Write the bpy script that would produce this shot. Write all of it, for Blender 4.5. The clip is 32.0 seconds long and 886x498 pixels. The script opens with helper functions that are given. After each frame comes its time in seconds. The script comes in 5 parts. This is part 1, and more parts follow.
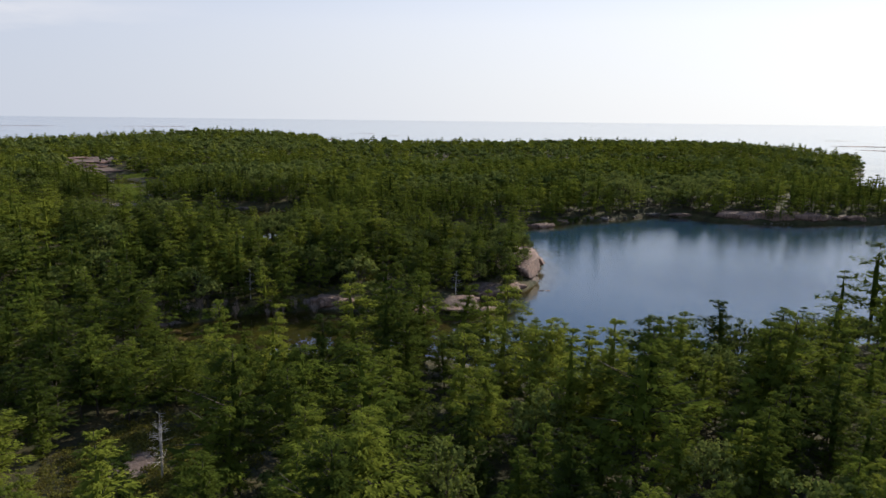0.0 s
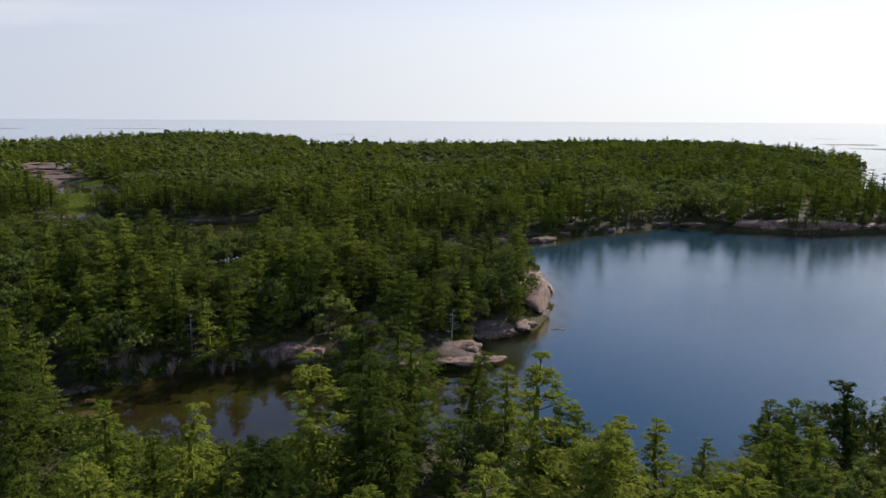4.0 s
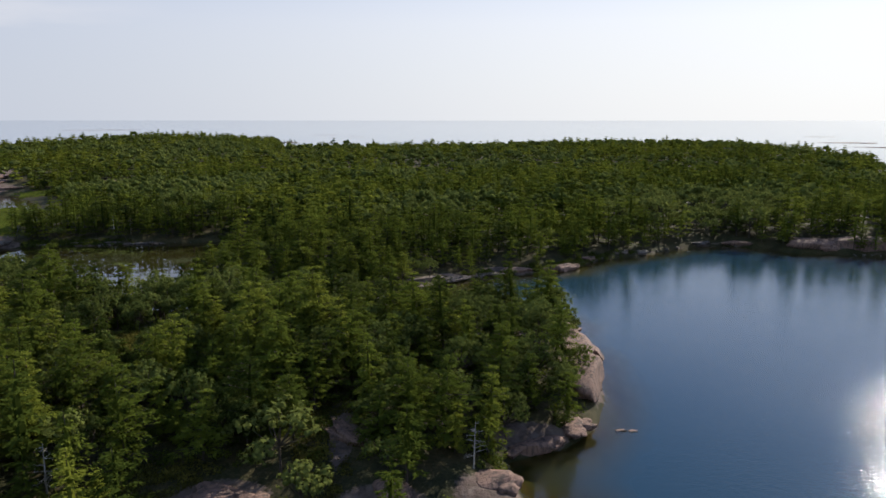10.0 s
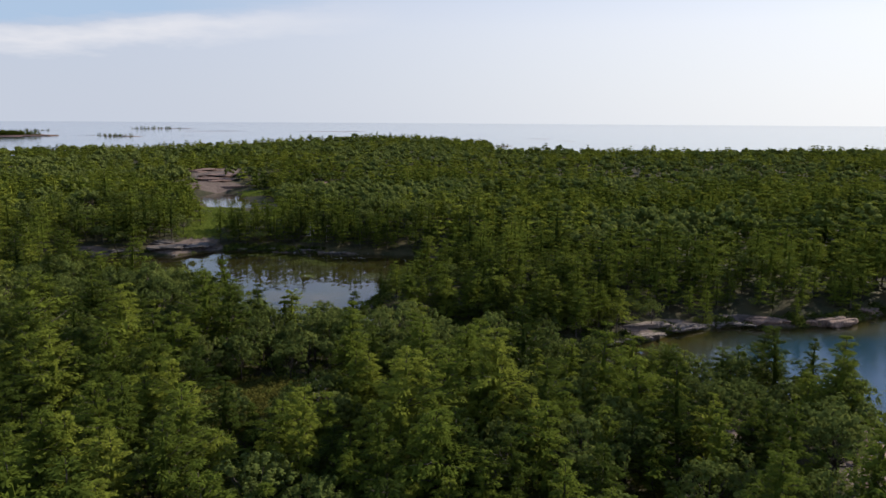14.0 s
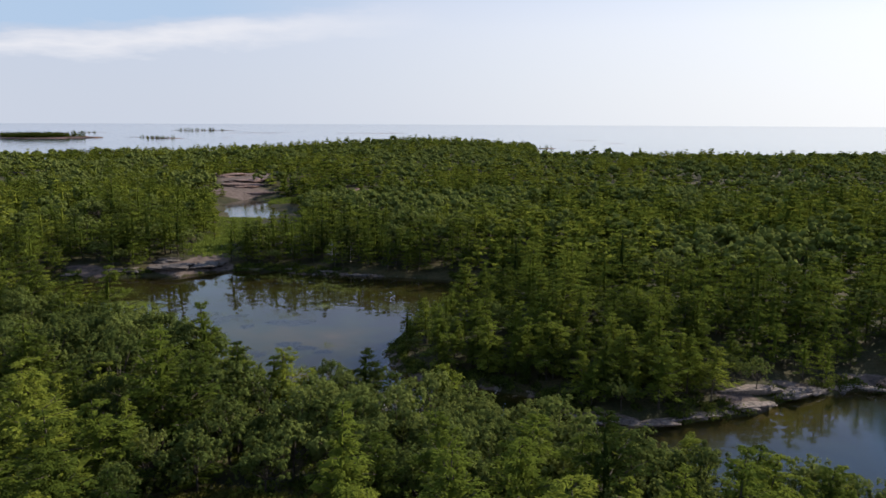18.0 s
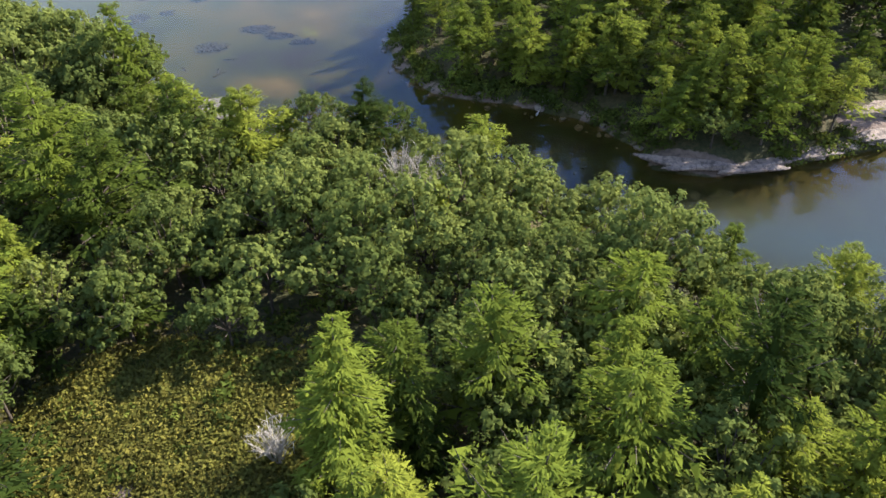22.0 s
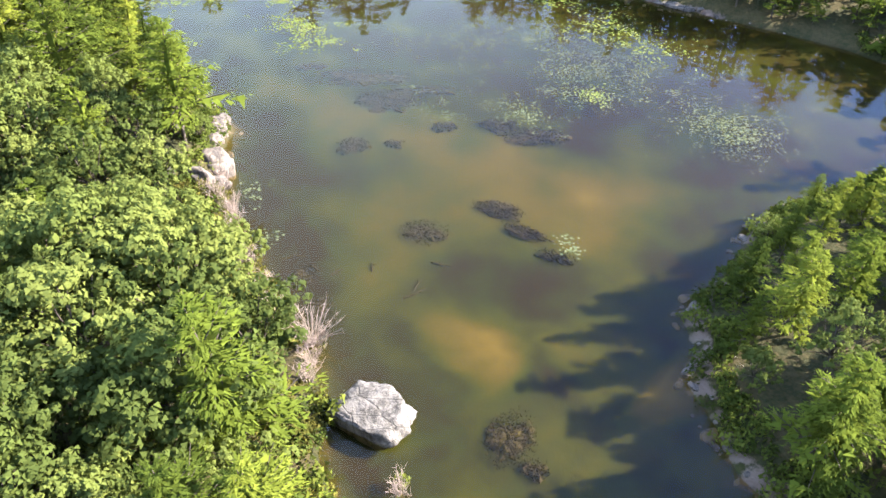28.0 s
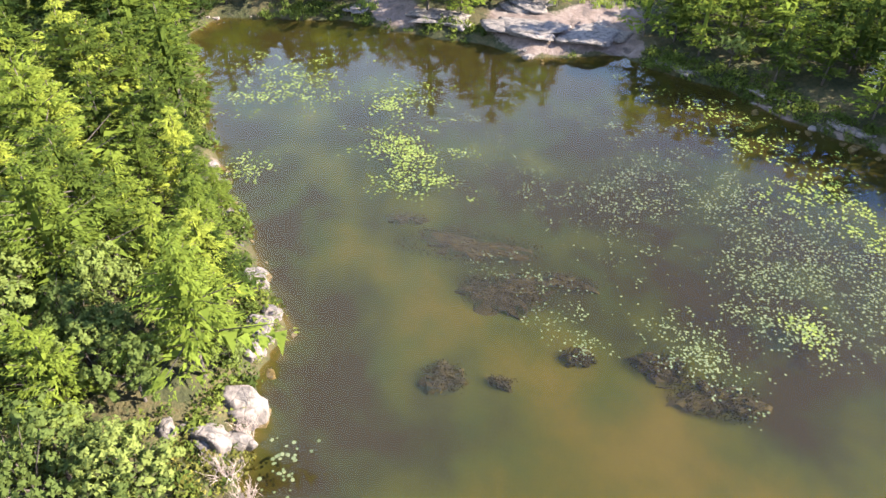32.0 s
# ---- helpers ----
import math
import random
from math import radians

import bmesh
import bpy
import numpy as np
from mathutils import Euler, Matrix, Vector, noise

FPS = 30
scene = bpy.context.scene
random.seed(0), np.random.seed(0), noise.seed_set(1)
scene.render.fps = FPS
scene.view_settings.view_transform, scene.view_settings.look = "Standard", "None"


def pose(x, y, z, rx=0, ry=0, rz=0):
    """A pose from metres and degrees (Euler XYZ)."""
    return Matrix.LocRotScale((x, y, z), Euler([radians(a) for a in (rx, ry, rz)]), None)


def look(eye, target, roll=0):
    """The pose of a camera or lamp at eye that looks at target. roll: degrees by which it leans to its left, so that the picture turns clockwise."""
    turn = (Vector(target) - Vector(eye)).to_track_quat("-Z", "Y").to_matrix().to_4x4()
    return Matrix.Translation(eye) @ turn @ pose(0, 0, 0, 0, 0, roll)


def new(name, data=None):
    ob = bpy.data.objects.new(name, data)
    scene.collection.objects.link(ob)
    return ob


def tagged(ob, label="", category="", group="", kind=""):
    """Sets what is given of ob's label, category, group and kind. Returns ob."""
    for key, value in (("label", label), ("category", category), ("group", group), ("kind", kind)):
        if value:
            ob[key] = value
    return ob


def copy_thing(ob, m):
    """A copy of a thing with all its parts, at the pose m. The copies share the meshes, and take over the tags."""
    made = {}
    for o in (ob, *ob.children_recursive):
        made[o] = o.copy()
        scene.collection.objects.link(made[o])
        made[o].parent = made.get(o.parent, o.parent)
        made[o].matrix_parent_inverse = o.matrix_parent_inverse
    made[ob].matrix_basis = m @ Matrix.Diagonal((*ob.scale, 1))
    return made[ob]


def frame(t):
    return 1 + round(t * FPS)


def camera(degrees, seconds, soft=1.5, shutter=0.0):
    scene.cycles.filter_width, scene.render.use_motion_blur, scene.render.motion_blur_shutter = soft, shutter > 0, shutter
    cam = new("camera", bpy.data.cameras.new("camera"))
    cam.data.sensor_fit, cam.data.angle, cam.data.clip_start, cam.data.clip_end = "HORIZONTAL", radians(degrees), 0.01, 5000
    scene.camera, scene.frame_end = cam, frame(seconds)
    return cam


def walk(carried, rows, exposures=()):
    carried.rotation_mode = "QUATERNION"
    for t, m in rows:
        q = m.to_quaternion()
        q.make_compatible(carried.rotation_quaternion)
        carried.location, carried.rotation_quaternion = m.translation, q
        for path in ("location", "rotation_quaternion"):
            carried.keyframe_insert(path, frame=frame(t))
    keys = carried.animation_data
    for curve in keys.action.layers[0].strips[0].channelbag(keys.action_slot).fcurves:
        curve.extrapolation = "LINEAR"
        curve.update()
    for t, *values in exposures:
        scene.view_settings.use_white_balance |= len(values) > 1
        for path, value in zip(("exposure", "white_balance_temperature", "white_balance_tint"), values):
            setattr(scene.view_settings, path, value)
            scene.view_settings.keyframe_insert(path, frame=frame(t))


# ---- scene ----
cam = camera(63.8, 32.0, soft=1.6)
# seconds, eye (metres), heading, tilt, lean (degrees)
ROWS = [
    (0.0, -0.00, 0.01, 41.00, 0.32, -10.68, -0.66),
    (0.5, -0.20, 3.96, 41.04, 0.13, -10.63, -0.60),
    (1.0, -0.45, 7.89, 41.09, -0.07, -10.58, -0.55),
    (1.5, -0.64, 11.87, 41.13, -0.24, -10.57, -0.51),
    (2.0, -0.91, 15.86, 41.12, -0.42, -10.57, -0.49),
    (2.5, -1.16, 19.85, 41.12, -0.59, -10.59, -0.46),
    (3.0, -1.43, 23.83, 41.09, -0.76, -10.62, -0.43),
    (3.5, -1.66, 27.84, 41.08, -0.92, -10.65, -0.39),
    (5.5, -2.43, 43.50, 41.09, -1.45, -10.70, -0.11),
    (6.0, -2.66, 47.46, 41.06, -1.55, -10.70, -0.08),
    (6.5, -2.90, 51.35, 41.07, -1.67, -10.72, -0.06),
    (7.0, -3.13, 55.23, 41.10, -1.78, -10.73, -0.03),
    (7.5, -3.33, 59.14, 41.08, -1.89, -10.73, -0.01),
    (8.0, -3.56, 63.07, 41.04, -1.99, -10.72, -0.00),
    (8.5, -3.81, 67.02, 40.97, -2.10, -10.71, 0.01),
    (9.0, -4.02, 70.94, 40.99, -2.19, -10.73, 0.01),
    (9.5, -4.25, 74.81, 40.98, -2.28, -10.73, -0.01),
    (10.0, -4.47, 78.67, 41.02, -2.37, -10.72, -0.03),
    (10.5, -4.71, 82.54, 41.07, -2.45, -10.69, 0.00),
    (11.0, -4.96, 86.38, 41.07, -2.55, -10.66, -0.01),
    (11.5, -5.21, 90.26, 41.06, -2.63, -10.67, -0.06),
    (12.0, -5.42, 94.00, 41.09, -2.70, -10.72, -0.14),
    (12.5, -5.67, 97.76, 41.09, -2.36, -10.73, -0.23),
    (13.0, -6.17, 101.45, 41.10, 1.81, -10.68, -0.28),
    (13.5, -6.35, 105.18, 41.08, 8.84, -10.58, -0.33),
    (14.0, -6.59, 108.93, 41.10, 14.49, -10.49, -0.28),
    (14.5, -6.66, 112.69, 41.19, 18.33, -10.49, -0.31),
    (16.5, -10.38, 127.42, 41.26, 18.00, -10.47, -0.27),
    (17.0, -11.61, 131.03, 41.27, 17.93, -10.44, -0.24),
    (17.5, -12.93, 134.67, 41.25, 17.86, -10.41, -0.20),
    (18.0, -14.36, 138.22, 41.21, 17.79, -10.39, -0.18),
    (18.5, -15.82, 141.77, 41.18, 17.73, -10.37, -0.18),
    (19.0, -17.31, 145.32, 41.14, 17.69, -10.44, -0.12),
    (19.5, -18.86, 148.86, 41.10, 17.63, -10.91, -0.08),
    (20.0, -20.39, 152.26, 40.79, 17.55, -13.42, -0.03),
    (20.5, -21.97, 155.74, 40.71, 17.50, -22.35, 0.07),
    (21.0, -23.48, 159.25, 40.74, 17.54, -31.65, 0.20),
    (21.5, -25.20, 163.04, 41.05, 17.49, -40.35, 0.18),
    (22.0, -26.72, 166.59, 41.10, 17.52, -40.36, 0.32),
    (22.5, -28.27, 170.17, 41.17, 17.56, -40.40, 0.44),
    (23.0, -29.84, 173.77, 41.20, 17.64, -40.41, 0.62),
    (23.5, -31.47, 177.39, 41.24, 17.84, -40.47, 0.73),
    (24.0, -33.08, 181.00, 41.30, 19.08, -40.52, 0.81),
    (24.5, -34.80, 184.44, 41.32, 22.81, -40.50, 0.70),
    (25.0, -36.41, 188.01, 41.32, 30.08, -40.46, 0.67),
    (25.5, -38.12, 191.58, 41.37, 34.68, -40.54, 0.59),
    (27.5, -46.31, 205.04, 41.45, 41.97, -40.85, -0.37),
    (28.0, -48.78, 208.19, 41.45, 42.12, -40.84, -0.33),
    (28.5, -51.44, 211.21, 41.47, 42.18, -40.80, -0.27),
    (29.0, -54.22, 214.11, 41.48, 43.67, -40.77, -0.26),
    (29.5, -57.05, 216.97, 41.53, 45.11, -40.73, -0.19),
    (30.0, -59.93, 219.76, 41.57, 46.32, -40.68, -0.07),
    (30.5, -62.96, 222.46, 41.64, 49.14, -40.64, 0.00),
    (31.0, -65.98, 225.17, 41.72, 51.50, -40.62, 0.08),
    (31.5, -69.09, 227.72, 41.78, 52.73, -40.54, 0.16),
    (32.0, -72.31, 230.10, 41.76, 53.85, -40.46, 0.13),
]
walk(cam, [(t, pose(x, y, z, 0, 0, yaw) @ pose(0, 0, 0, 90 + tilt, 0, 0) @ pose(0, 0, 0, 0, 0, -lean))
           for t, x, y, z, yaw, tilt, lean in ROWS],
     exposures=[(0.0, 0.58), (6.0, 0.56), (12.5, 0.5), (14.5, 0.6), (17.0, 0.66), (19.6, 0.64), (20.1, 0.72), (21.0, 1.5), (21.6, 1.92), (24.0, 2.68), (25.5, 2.92), (27.5, 3.0), (32.0, 2.95)])

# ---- daylight: hazy afternoon sun ahead and to the right ----
SUN_AZ, SUN_EL = 42.0, 31.0
sun_way = Vector((math.sin(radians(SUN_AZ)) * math.cos(radians(SUN_EL)),
                  math.cos(radians(SUN_AZ)) * math.cos(radians(SUN_EL)), math.sin(radians(SUN_EL))))
sun = new("sun", bpy.data.lights.new("sun", "SUN"))
sun.data.energy, sun.data.angle, sun.data.color = 5.0, radians(0.55), (1.0, 0.92, 0.78)
sun.matrix_world = look((0, 0, 200), Vector((0, 0, 200)) - sun_way)

world = bpy.data.worlds.new("world")
scene.world = world
world.use_nodes = True


class Nodes:
    """A short way to write node trees."""

    def __init__(self, tree):
        self.tree = tree
        tree.nodes.clear()

    def add(self, kind, **values):
        node = self.tree.nodes.new(kind)
        inputs = values.pop("inputs", {})
        for key, value in values.items():
            setattr(node, key, value)
        for key, value in inputs.items():
            if isinstance(value, bpy.types.NodeSocket):
                self.tree.links.new(value, node.inputs[key])
            else:
                node.inputs[key].default_value = value
        return node

    def mix(self, fac, a, b, blend="MIX"):
        node = self.add("ShaderNodeMix", data_type="RGBA", blend_type=blend)
        for key, value in ((0, fac), (6, a), (7, b)):
            if isinstance(value, bpy.types.NodeSocket):
                self.tree.links.new(value, node.inputs[key])
            else:
                node.inputs[key].default_value = value
        return node.outputs[2]

    def maths(self, op, a, b=0.0, clamp=False):
        return self.add("ShaderNodeMath", operation=op, use_clamp=clamp, inputs={0: a, 1: b}).outputs[0]

    def ramp(self, fac, stops):
        node = self.add("ShaderNodeValToRGB", inputs={0: fac})
        while len(node.color_ramp.elements) < len(stops):
            node.color_ramp.elements.new(0.5)
        for e, (p, c) in zip(node.color_ramp.elements, stops):
            e.position, e.color = p, (*c, 1)
        return node.outputs[0]

    def noise(self, vec, scale, detail=4.0, rough=0.55, kind="Fac", distort=0.0):
        return self.add("ShaderNodeTexNoise", inputs={"Vector": vec, "Scale": scale, "Detail": detail,
                                                     "Roughness": rough, "Distortion": distort}).outputs[kind]


n = Nodes(world.node_tree)
co = n.add("ShaderNodeTexCoord").outputs["Generated"]
sep = n.add("ShaderNodeSeparateXYZ", inputs={0: co})
up = n.maths("MAXIMUM", sep.outputs[2], 0.004)
flat = n.add("ShaderNodeCombineXYZ", inputs={0: sep.outputs[0], 1: sep.outputs[1], 2: up}).outputs[0]
sky = n.add("ShaderNodeTexSky", sky_type="NISHITA", sun_disc=False, sun_elevation=radians(SUN_EL),
            sun_rotation=radians(SUN_AZ), altitude=180.0, air_density=1.2, dust_density=0.8, ozone_density=1.2,
            inputs={})
n.tree.links.new(flat, sky.inputs[0])
# thin high cloud, stretched towards the horizon
far = n.maths("ADD", up, 0.12)
cx = n.maths("DIVIDE", sep.outputs[0], far)
cy = n.maths("DIVIDE", sep.outputs[1], far)
plane = n.add("ShaderNodeCombineXYZ", inputs={0: cx, 1: cy, 2: 0.0}).outputs[0]
cloud = n.noise(plane, 0.8, 6.0, 0.6, distort=0.4)
cloud = n.ramp(cloud, [(0.42, (0, 0, 0)), (0.68, (1, 1, 1))])
veil = n.ramp(up, [(0.0, (0.95, 0.95, 0.95)), (0.1, (0.9, 0.9, 0.9)), (0.2, (0.75, 0.75, 0.75)), (0.32, (0.42, 0.42, 0.42)), (0.5, (0.05, 0.05, 0.05))])
cloud = n.maths("MULTIPLY", cloud, 0.28)
amount = n.maths("MAXIMUM", veil, cloud, True)
# the haze is brighter towards the sun, and breaks into blue above a cloud bank away from it
toward = n.add("ShaderNodeVectorMath", operation="DOT_PRODUCT", inputs={0: co, 1: sun_way}).outputs["Value"]
gap = n.maths("MULTIPLY", n.maths("SUBTRACT", 0.5, toward), 4.0, True)
rim = n.maths("ADD", n.maths("SUBTRACT", up, 0.088), n.maths("MULTIPLY", n.maths("SUBTRACT", n.noise(plane, 1.6, 5.0, 0.6), 0.5), 0.05))
rim = n.maths("SUBTRACT", rim, n.maths("MULTIPLY", toward, 0.12))
edge = n.maths("MULTIPLY", gap, n.maths("SUBTRACT", 1.0, n.maths("MULTIPLY", n.maths("ABSOLUTE", n.maths("ADD", rim, 0.012)), 55.0), True))
gap = n.maths("MULTIPLY", gap, n.maths("MULTIPLY", rim, 70.0, True))
glare = n.maths("POWER", n.maths("MAXIMUM", toward, 0.0), 2.0)
haze = n.mix(glare, (8.5, 9.2, 10.8, 1), (17.2, 17.0, 16.5, 1))
haze = n.mix(n.maths("MULTIPLY", n.maths("SUBTRACT", up, 0.12), 3.2, True), haze, (6.6, 8.1, 10.2, 1))
clear_sky = n.mix(1.0, sky.outputs[0], (0.88, 1.2, 2.1, 1), "MULTIPLY")
tone = n.mix(n.maths("MULTIPLY", gap, 0.85), n.mix(n.maths("MULTIPLY", edge, 0.6), n.mix(amount, clear_sky, haze), (13.0, 12.8, 13.2, 1)), (6.0, 8.2, 11.2, 1))
back = n.add("ShaderNodeBackground", inputs={"Color": tone, "Strength": 0.046})
n.add("ShaderNodeOutputWorld", inputs={0: back.outputs[0]})

# ---- materials ----
def material(name):
    mat = bpy.data.materials.new(name)
    mat.use_nodes = True
    return mat, Nodes(mat.node_tree)


def attribute(n, name):
    return n.add("ShaderNodeAttribute", attribute_type="GEOMETRY", attribute_name=name).outputs["Fac"]


def foliage(name, dark, mid, light, per_object, glow=0.35, gloss=0.5):
    mat, n = material(name)
    tint = n.add("ShaderNodeObjectInfo").outputs["Random"] if per_object else attribute(n, "tint")
    leaf = n.add("ShaderNodeNewGeometry").outputs["Random Per Island"]
    spot = n.noise(n.add("ShaderNodeTexCoord").outputs["Object"], 0.9, 3.0)
    f = n.maths("ADD", n.maths("MULTIPLY", tint, 0.74), n.maths("MULTIPLY", leaf, 0.09))
    f = n.maths("ADD", f, n.maths("MULTIPLY", spot, 0.14))
    col = n.ramp(f, [(0.12, dark), (0.5, mid), (0.95, light)])
    diff = n.add("ShaderNodeBsdfPrincipled", inputs={"Base Color": col, "Roughness": gloss, "Specular IOR Level": 0.0})
    through_leaf = n.add("ShaderNodeBsdfTranslucent", inputs={"Color": n.mix(0.5, col, (*light, 1))})
    mixed = n.add("ShaderNodeMixShader", inputs={0: glow, 1: diff.outputs[0], 2: through_leaf.outputs[0]})
    n.add("ShaderNodeOutputMaterial", inputs={0: mixed.outputs[0]})
    return mat


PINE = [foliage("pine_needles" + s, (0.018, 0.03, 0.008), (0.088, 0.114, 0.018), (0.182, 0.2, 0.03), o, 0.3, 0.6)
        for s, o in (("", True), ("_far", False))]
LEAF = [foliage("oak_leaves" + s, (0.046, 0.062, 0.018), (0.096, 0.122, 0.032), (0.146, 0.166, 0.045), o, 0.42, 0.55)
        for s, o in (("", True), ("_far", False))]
SHRUB = foliage("heath_leaves", (0.05, 0.045, 0.014), (0.092, 0.094, 0.022), (0.15, 0.13, 0.03), False, 0.25, 0.65)
BUSH = foliage("bank_bush_leaves", (0.025, 0.036, 0.01), (0.055, 0.075, 0.016), (0.12, 0.135, 0.026), False, 0.3, 0.6)
GRASS = foliage("marsh_grass_blades", (0.08, 0.11, 0.02), (0.13, 0.17, 0.03), (0.2, 0.23, 0.05), False, 0.3, 0.6)
PAD = foliage("lily_pad_leaves", (0.06, 0.085, 0.022), (0.11, 0.135, 0.03), (0.16, 0.175, 0.05), False, 0.12, 0.35)
# paler grey-green: the sky's sheen on the scattered pads is put into the colour
PALE_PAD = foliage("small_pad_leaves_sky_sheen", (0.055, 0.07, 0.035), (0.085, 0.1, 0.052), (0.12, 0.13, 0.07), False, 0.1, 0.3)


def rough_material(name, stops, scale, fine, bump, rough=0.9):
    mat, n = material(name)
    co = n.add("ShaderNodeTexCoord").outputs["Object"]
    f = n.maths("ADD", n.maths("MULTIPLY", n.noise(co, scale, 5.0, 0.6), 0.65),
                n.maths("MULTIPLY", n.noise(co, fine, 4.0, 0.65), 0.35))
    col = n.ramp(f, stops)
    b = n.add("ShaderNodeBump", inputs={"Strength": bump, "Distance": 0.08, "Height": n.noise(co, fine, 5.0, 0.65)})
    p = n.add("ShaderNodeBsdfPrincipled", inputs={"Base Color": col, "Roughness": rough, "Normal": b.outputs[0],
                                                  "Specular IOR Level": 0.25})
    n.add("ShaderNodeOutputMaterial", inputs={0: p.outputs[0]})
    return mat


BARK = rough_material("grey_brown_bark", [(0.3, (0.03, 0.024, 0.02)), (0.7, (0.085, 0.068, 0.056))], 2.0, 14.0, 0.6)
DEAD = rough_material("bleached_dead_wood", [(0.3, (0.2, 0.18, 0.165)), (0.7, (0.42, 0.385, 0.36))], 2.0, 14.0, 0.5)
TWIG = rough_material("bare_reddish_twigs", [(0.3, (0.15, 0.112, 0.098)), (0.7, (0.32, 0.255, 0.225))], 2.0, 14.0, 0.4)


WEED = rough_material("brown_water_weed", [(0.35, (0.015, 0.013, 0.008)), (0.5, (0.029, 0.024, 0.013)), (0.65, (0.052, 0.045, 0.019))], 1.6, 6.0, 0.5)


def granite(name, pale, mid, dark, lichen):
    mat, n = material(name)
    co = n.add("ShaderNodeTexCoord").outputs["Object"]
    big = n.noise(co, 0.35, 5.0, 0.6, distort=0.5)
    col = n.ramp(big, [(0.3, mid), (0.55, pale), (0.75, mid)])
    streak = n.noise(n.add("ShaderNodeMapping", inputs={0: co, "Scale": (1.2, 1.2, 0.35)}).outputs[0], 1.1, 5.0, 0.7)
    col = n.mix(n.ramp(streak, [(0.46, (0, 0, 0)), (0.62, (0.85, 0.85, 0.85))]), col, (*dark, 1))
    grain = n.noise(co, 22.0, 3.0, 0.7)
    col = n.mix(n.ramp(grain, [(0.4, (0, 0, 0)), (0.75, (0.4, 0.4, 0.4))]), col, (*lichen, 1))
    crack = n.add("ShaderNodeTexVoronoi", feature="DISTANCE_TO_EDGE",
                  inputs={"Vector": n.add("ShaderNodeMapping", inputs={0: co, "Scale": (0.5, 0.9, 0.9)}).outputs[0],
                          "Scale": 0.8}).outputs["Distance"]
    cut = n.ramp(crack, [(0.0, (1, 1, 1)), (0.03, (0, 0, 0))])
    col = n.mix(n.maths("MULTIPLY", cut, 0.5), col, (*dark, 1))
    height = n.maths("SUBTRACT", n.noise(co, 3.0, 6.0, 0.65), n.maths("MULTIPLY", cut, 0.25))
    b = n.add("ShaderNodeBump", inputs={"Strength": 0.7, "Distance": 0.25, "Height": height})
    p = n.add("ShaderNodeBsdfPrincipled", inputs={"Base Color": col, "Roughness": 0.85, "Normal": b.outputs[0],
                                                  "Specular IOR Level": 0.3})
    n.add("ShaderNodeOutputMaterial", inputs={0: p.outputs[0]})
    return mat


PINK = granite("pink_granite", (0.225, 0.134, 0.104), (0.155, 0.094, 0.074), (0.038, 0.028, 0.025), (0.16, 0.122, 0.104))
LEDGE = granite("pale_pink_granite", (0.2, 0.155, 0.135), (0.14, 0.105, 0.09), (0.035, 0.028, 0.027), (0.16, 0.13, 0.118))
WHITE = granite("pale_granite", (0.15, 0.122, 0.106), (0.098, 0.079, 0.07), (0.024, 0.021, 0.022), (0.12, 0.11, 0.103))


def ground_material():
    mat, n = material("forest_floor_and_lake_bed")
    co = n.add("ShaderNodeTexCoord").outputs["Object"]
    rock, bed, sand = attribute(n, "rock"), attribute(n, "bed"), attribute(n, "sand")
    a, b = n.noise(co, 0.25, 5.0, 0.6), n.noise(co, 2.5, 5.0, 0.65)
    f = n.maths("ADD", n.maths("MULTIPLY", a, 0.55), n.maths("MULTIPLY", b, 0.45))
    soil = n.ramp(f, [(0.3, (0.014, 0.013, 0.008)), (0.47, (0.03, 0.032, 0.013)), (0.56, (0.056, 0.044, 0.021)),
                      (0.7, (0.042, 0.048, 0.016))])
    stone = n.ramp(n.noise(co, 0.6, 6.0, 0.65, distort=0.6), [(0.3, (0.045, 0.036, 0.031)), (0.5, (0.115, 0.083, 0.07)),
                                                              (0.7, (0.16, 0.128, 0.11))])
    edge = n.maths("ADD", rock, n.maths("MULTIPLY", n.maths("SUBTRACT", b, 0.5), 0.7))
    col = n.mix(n.ramp(edge, [(0.42, (0, 0, 0)), (0.58, (1, 1, 1))]), soil, stone)
    # lake bed: ochre sand, olive algae, dark weed
    weedy = n.noise(co, 0.1, 4.0, 0.55, distort=0.15)
    mud = n.ramp(n.maths("ADD", weedy, n.maths("MULTIPLY", n.maths("SUBTRACT", sand, 0.5), 0.7)),
                 [(0.16, (0.012, 0.0105, 0.004)), (0.26, (0.015, 0.019, 0.005)), (0.38, (0.028, 0.034, 0.005)), (0.52, (0.045, 0.043, 0.006)), (0.64, (0.058, 0.05, 0.011)), (0.85, (0.1, 0.078, 0.02))])
    mud = n.mix(n.maths("MULTIPLY", n.ramp(b, [(0.5, (0, 0, 0)), (0.7, (1, 1, 1))]), 0.25), mud, (0.015, 0.013, 0.006, 1))
    algae = n.ramp(n.noise(co, 0.17, 4.0, 0.6, distort=0.6), [(0.5, (0, 0, 0)), (0.64, (0.4, 0.4, 0.4))])
    mud = n.mix(n.maths("MULTIPLY", algae, n.maths("SUBTRACT", 1.15, sand, True)), mud, (0.02, 0.034, 0.009, 1))
    col = n.mix(bed, col, mud)
    bump = n.add("ShaderNodeBump", inputs={"Strength": n.maths("SUBTRACT", 0.8, n.maths("MULTIPLY", bed, 0.65)), "Distance": 0.3, "Height": n.noise(co, 1.6, 6.0, 0.7)})
    p = n.add("ShaderNodeBsdfPrincipled", inputs={"Base Color": col, "Roughness": 0.92, "Normal": bump.outputs[0],
                                                  "Specular IOR Level": 0.15})
    n.add("ShaderNodeOutputMaterial", inputs={0: p.outputs[0]})
    return mat


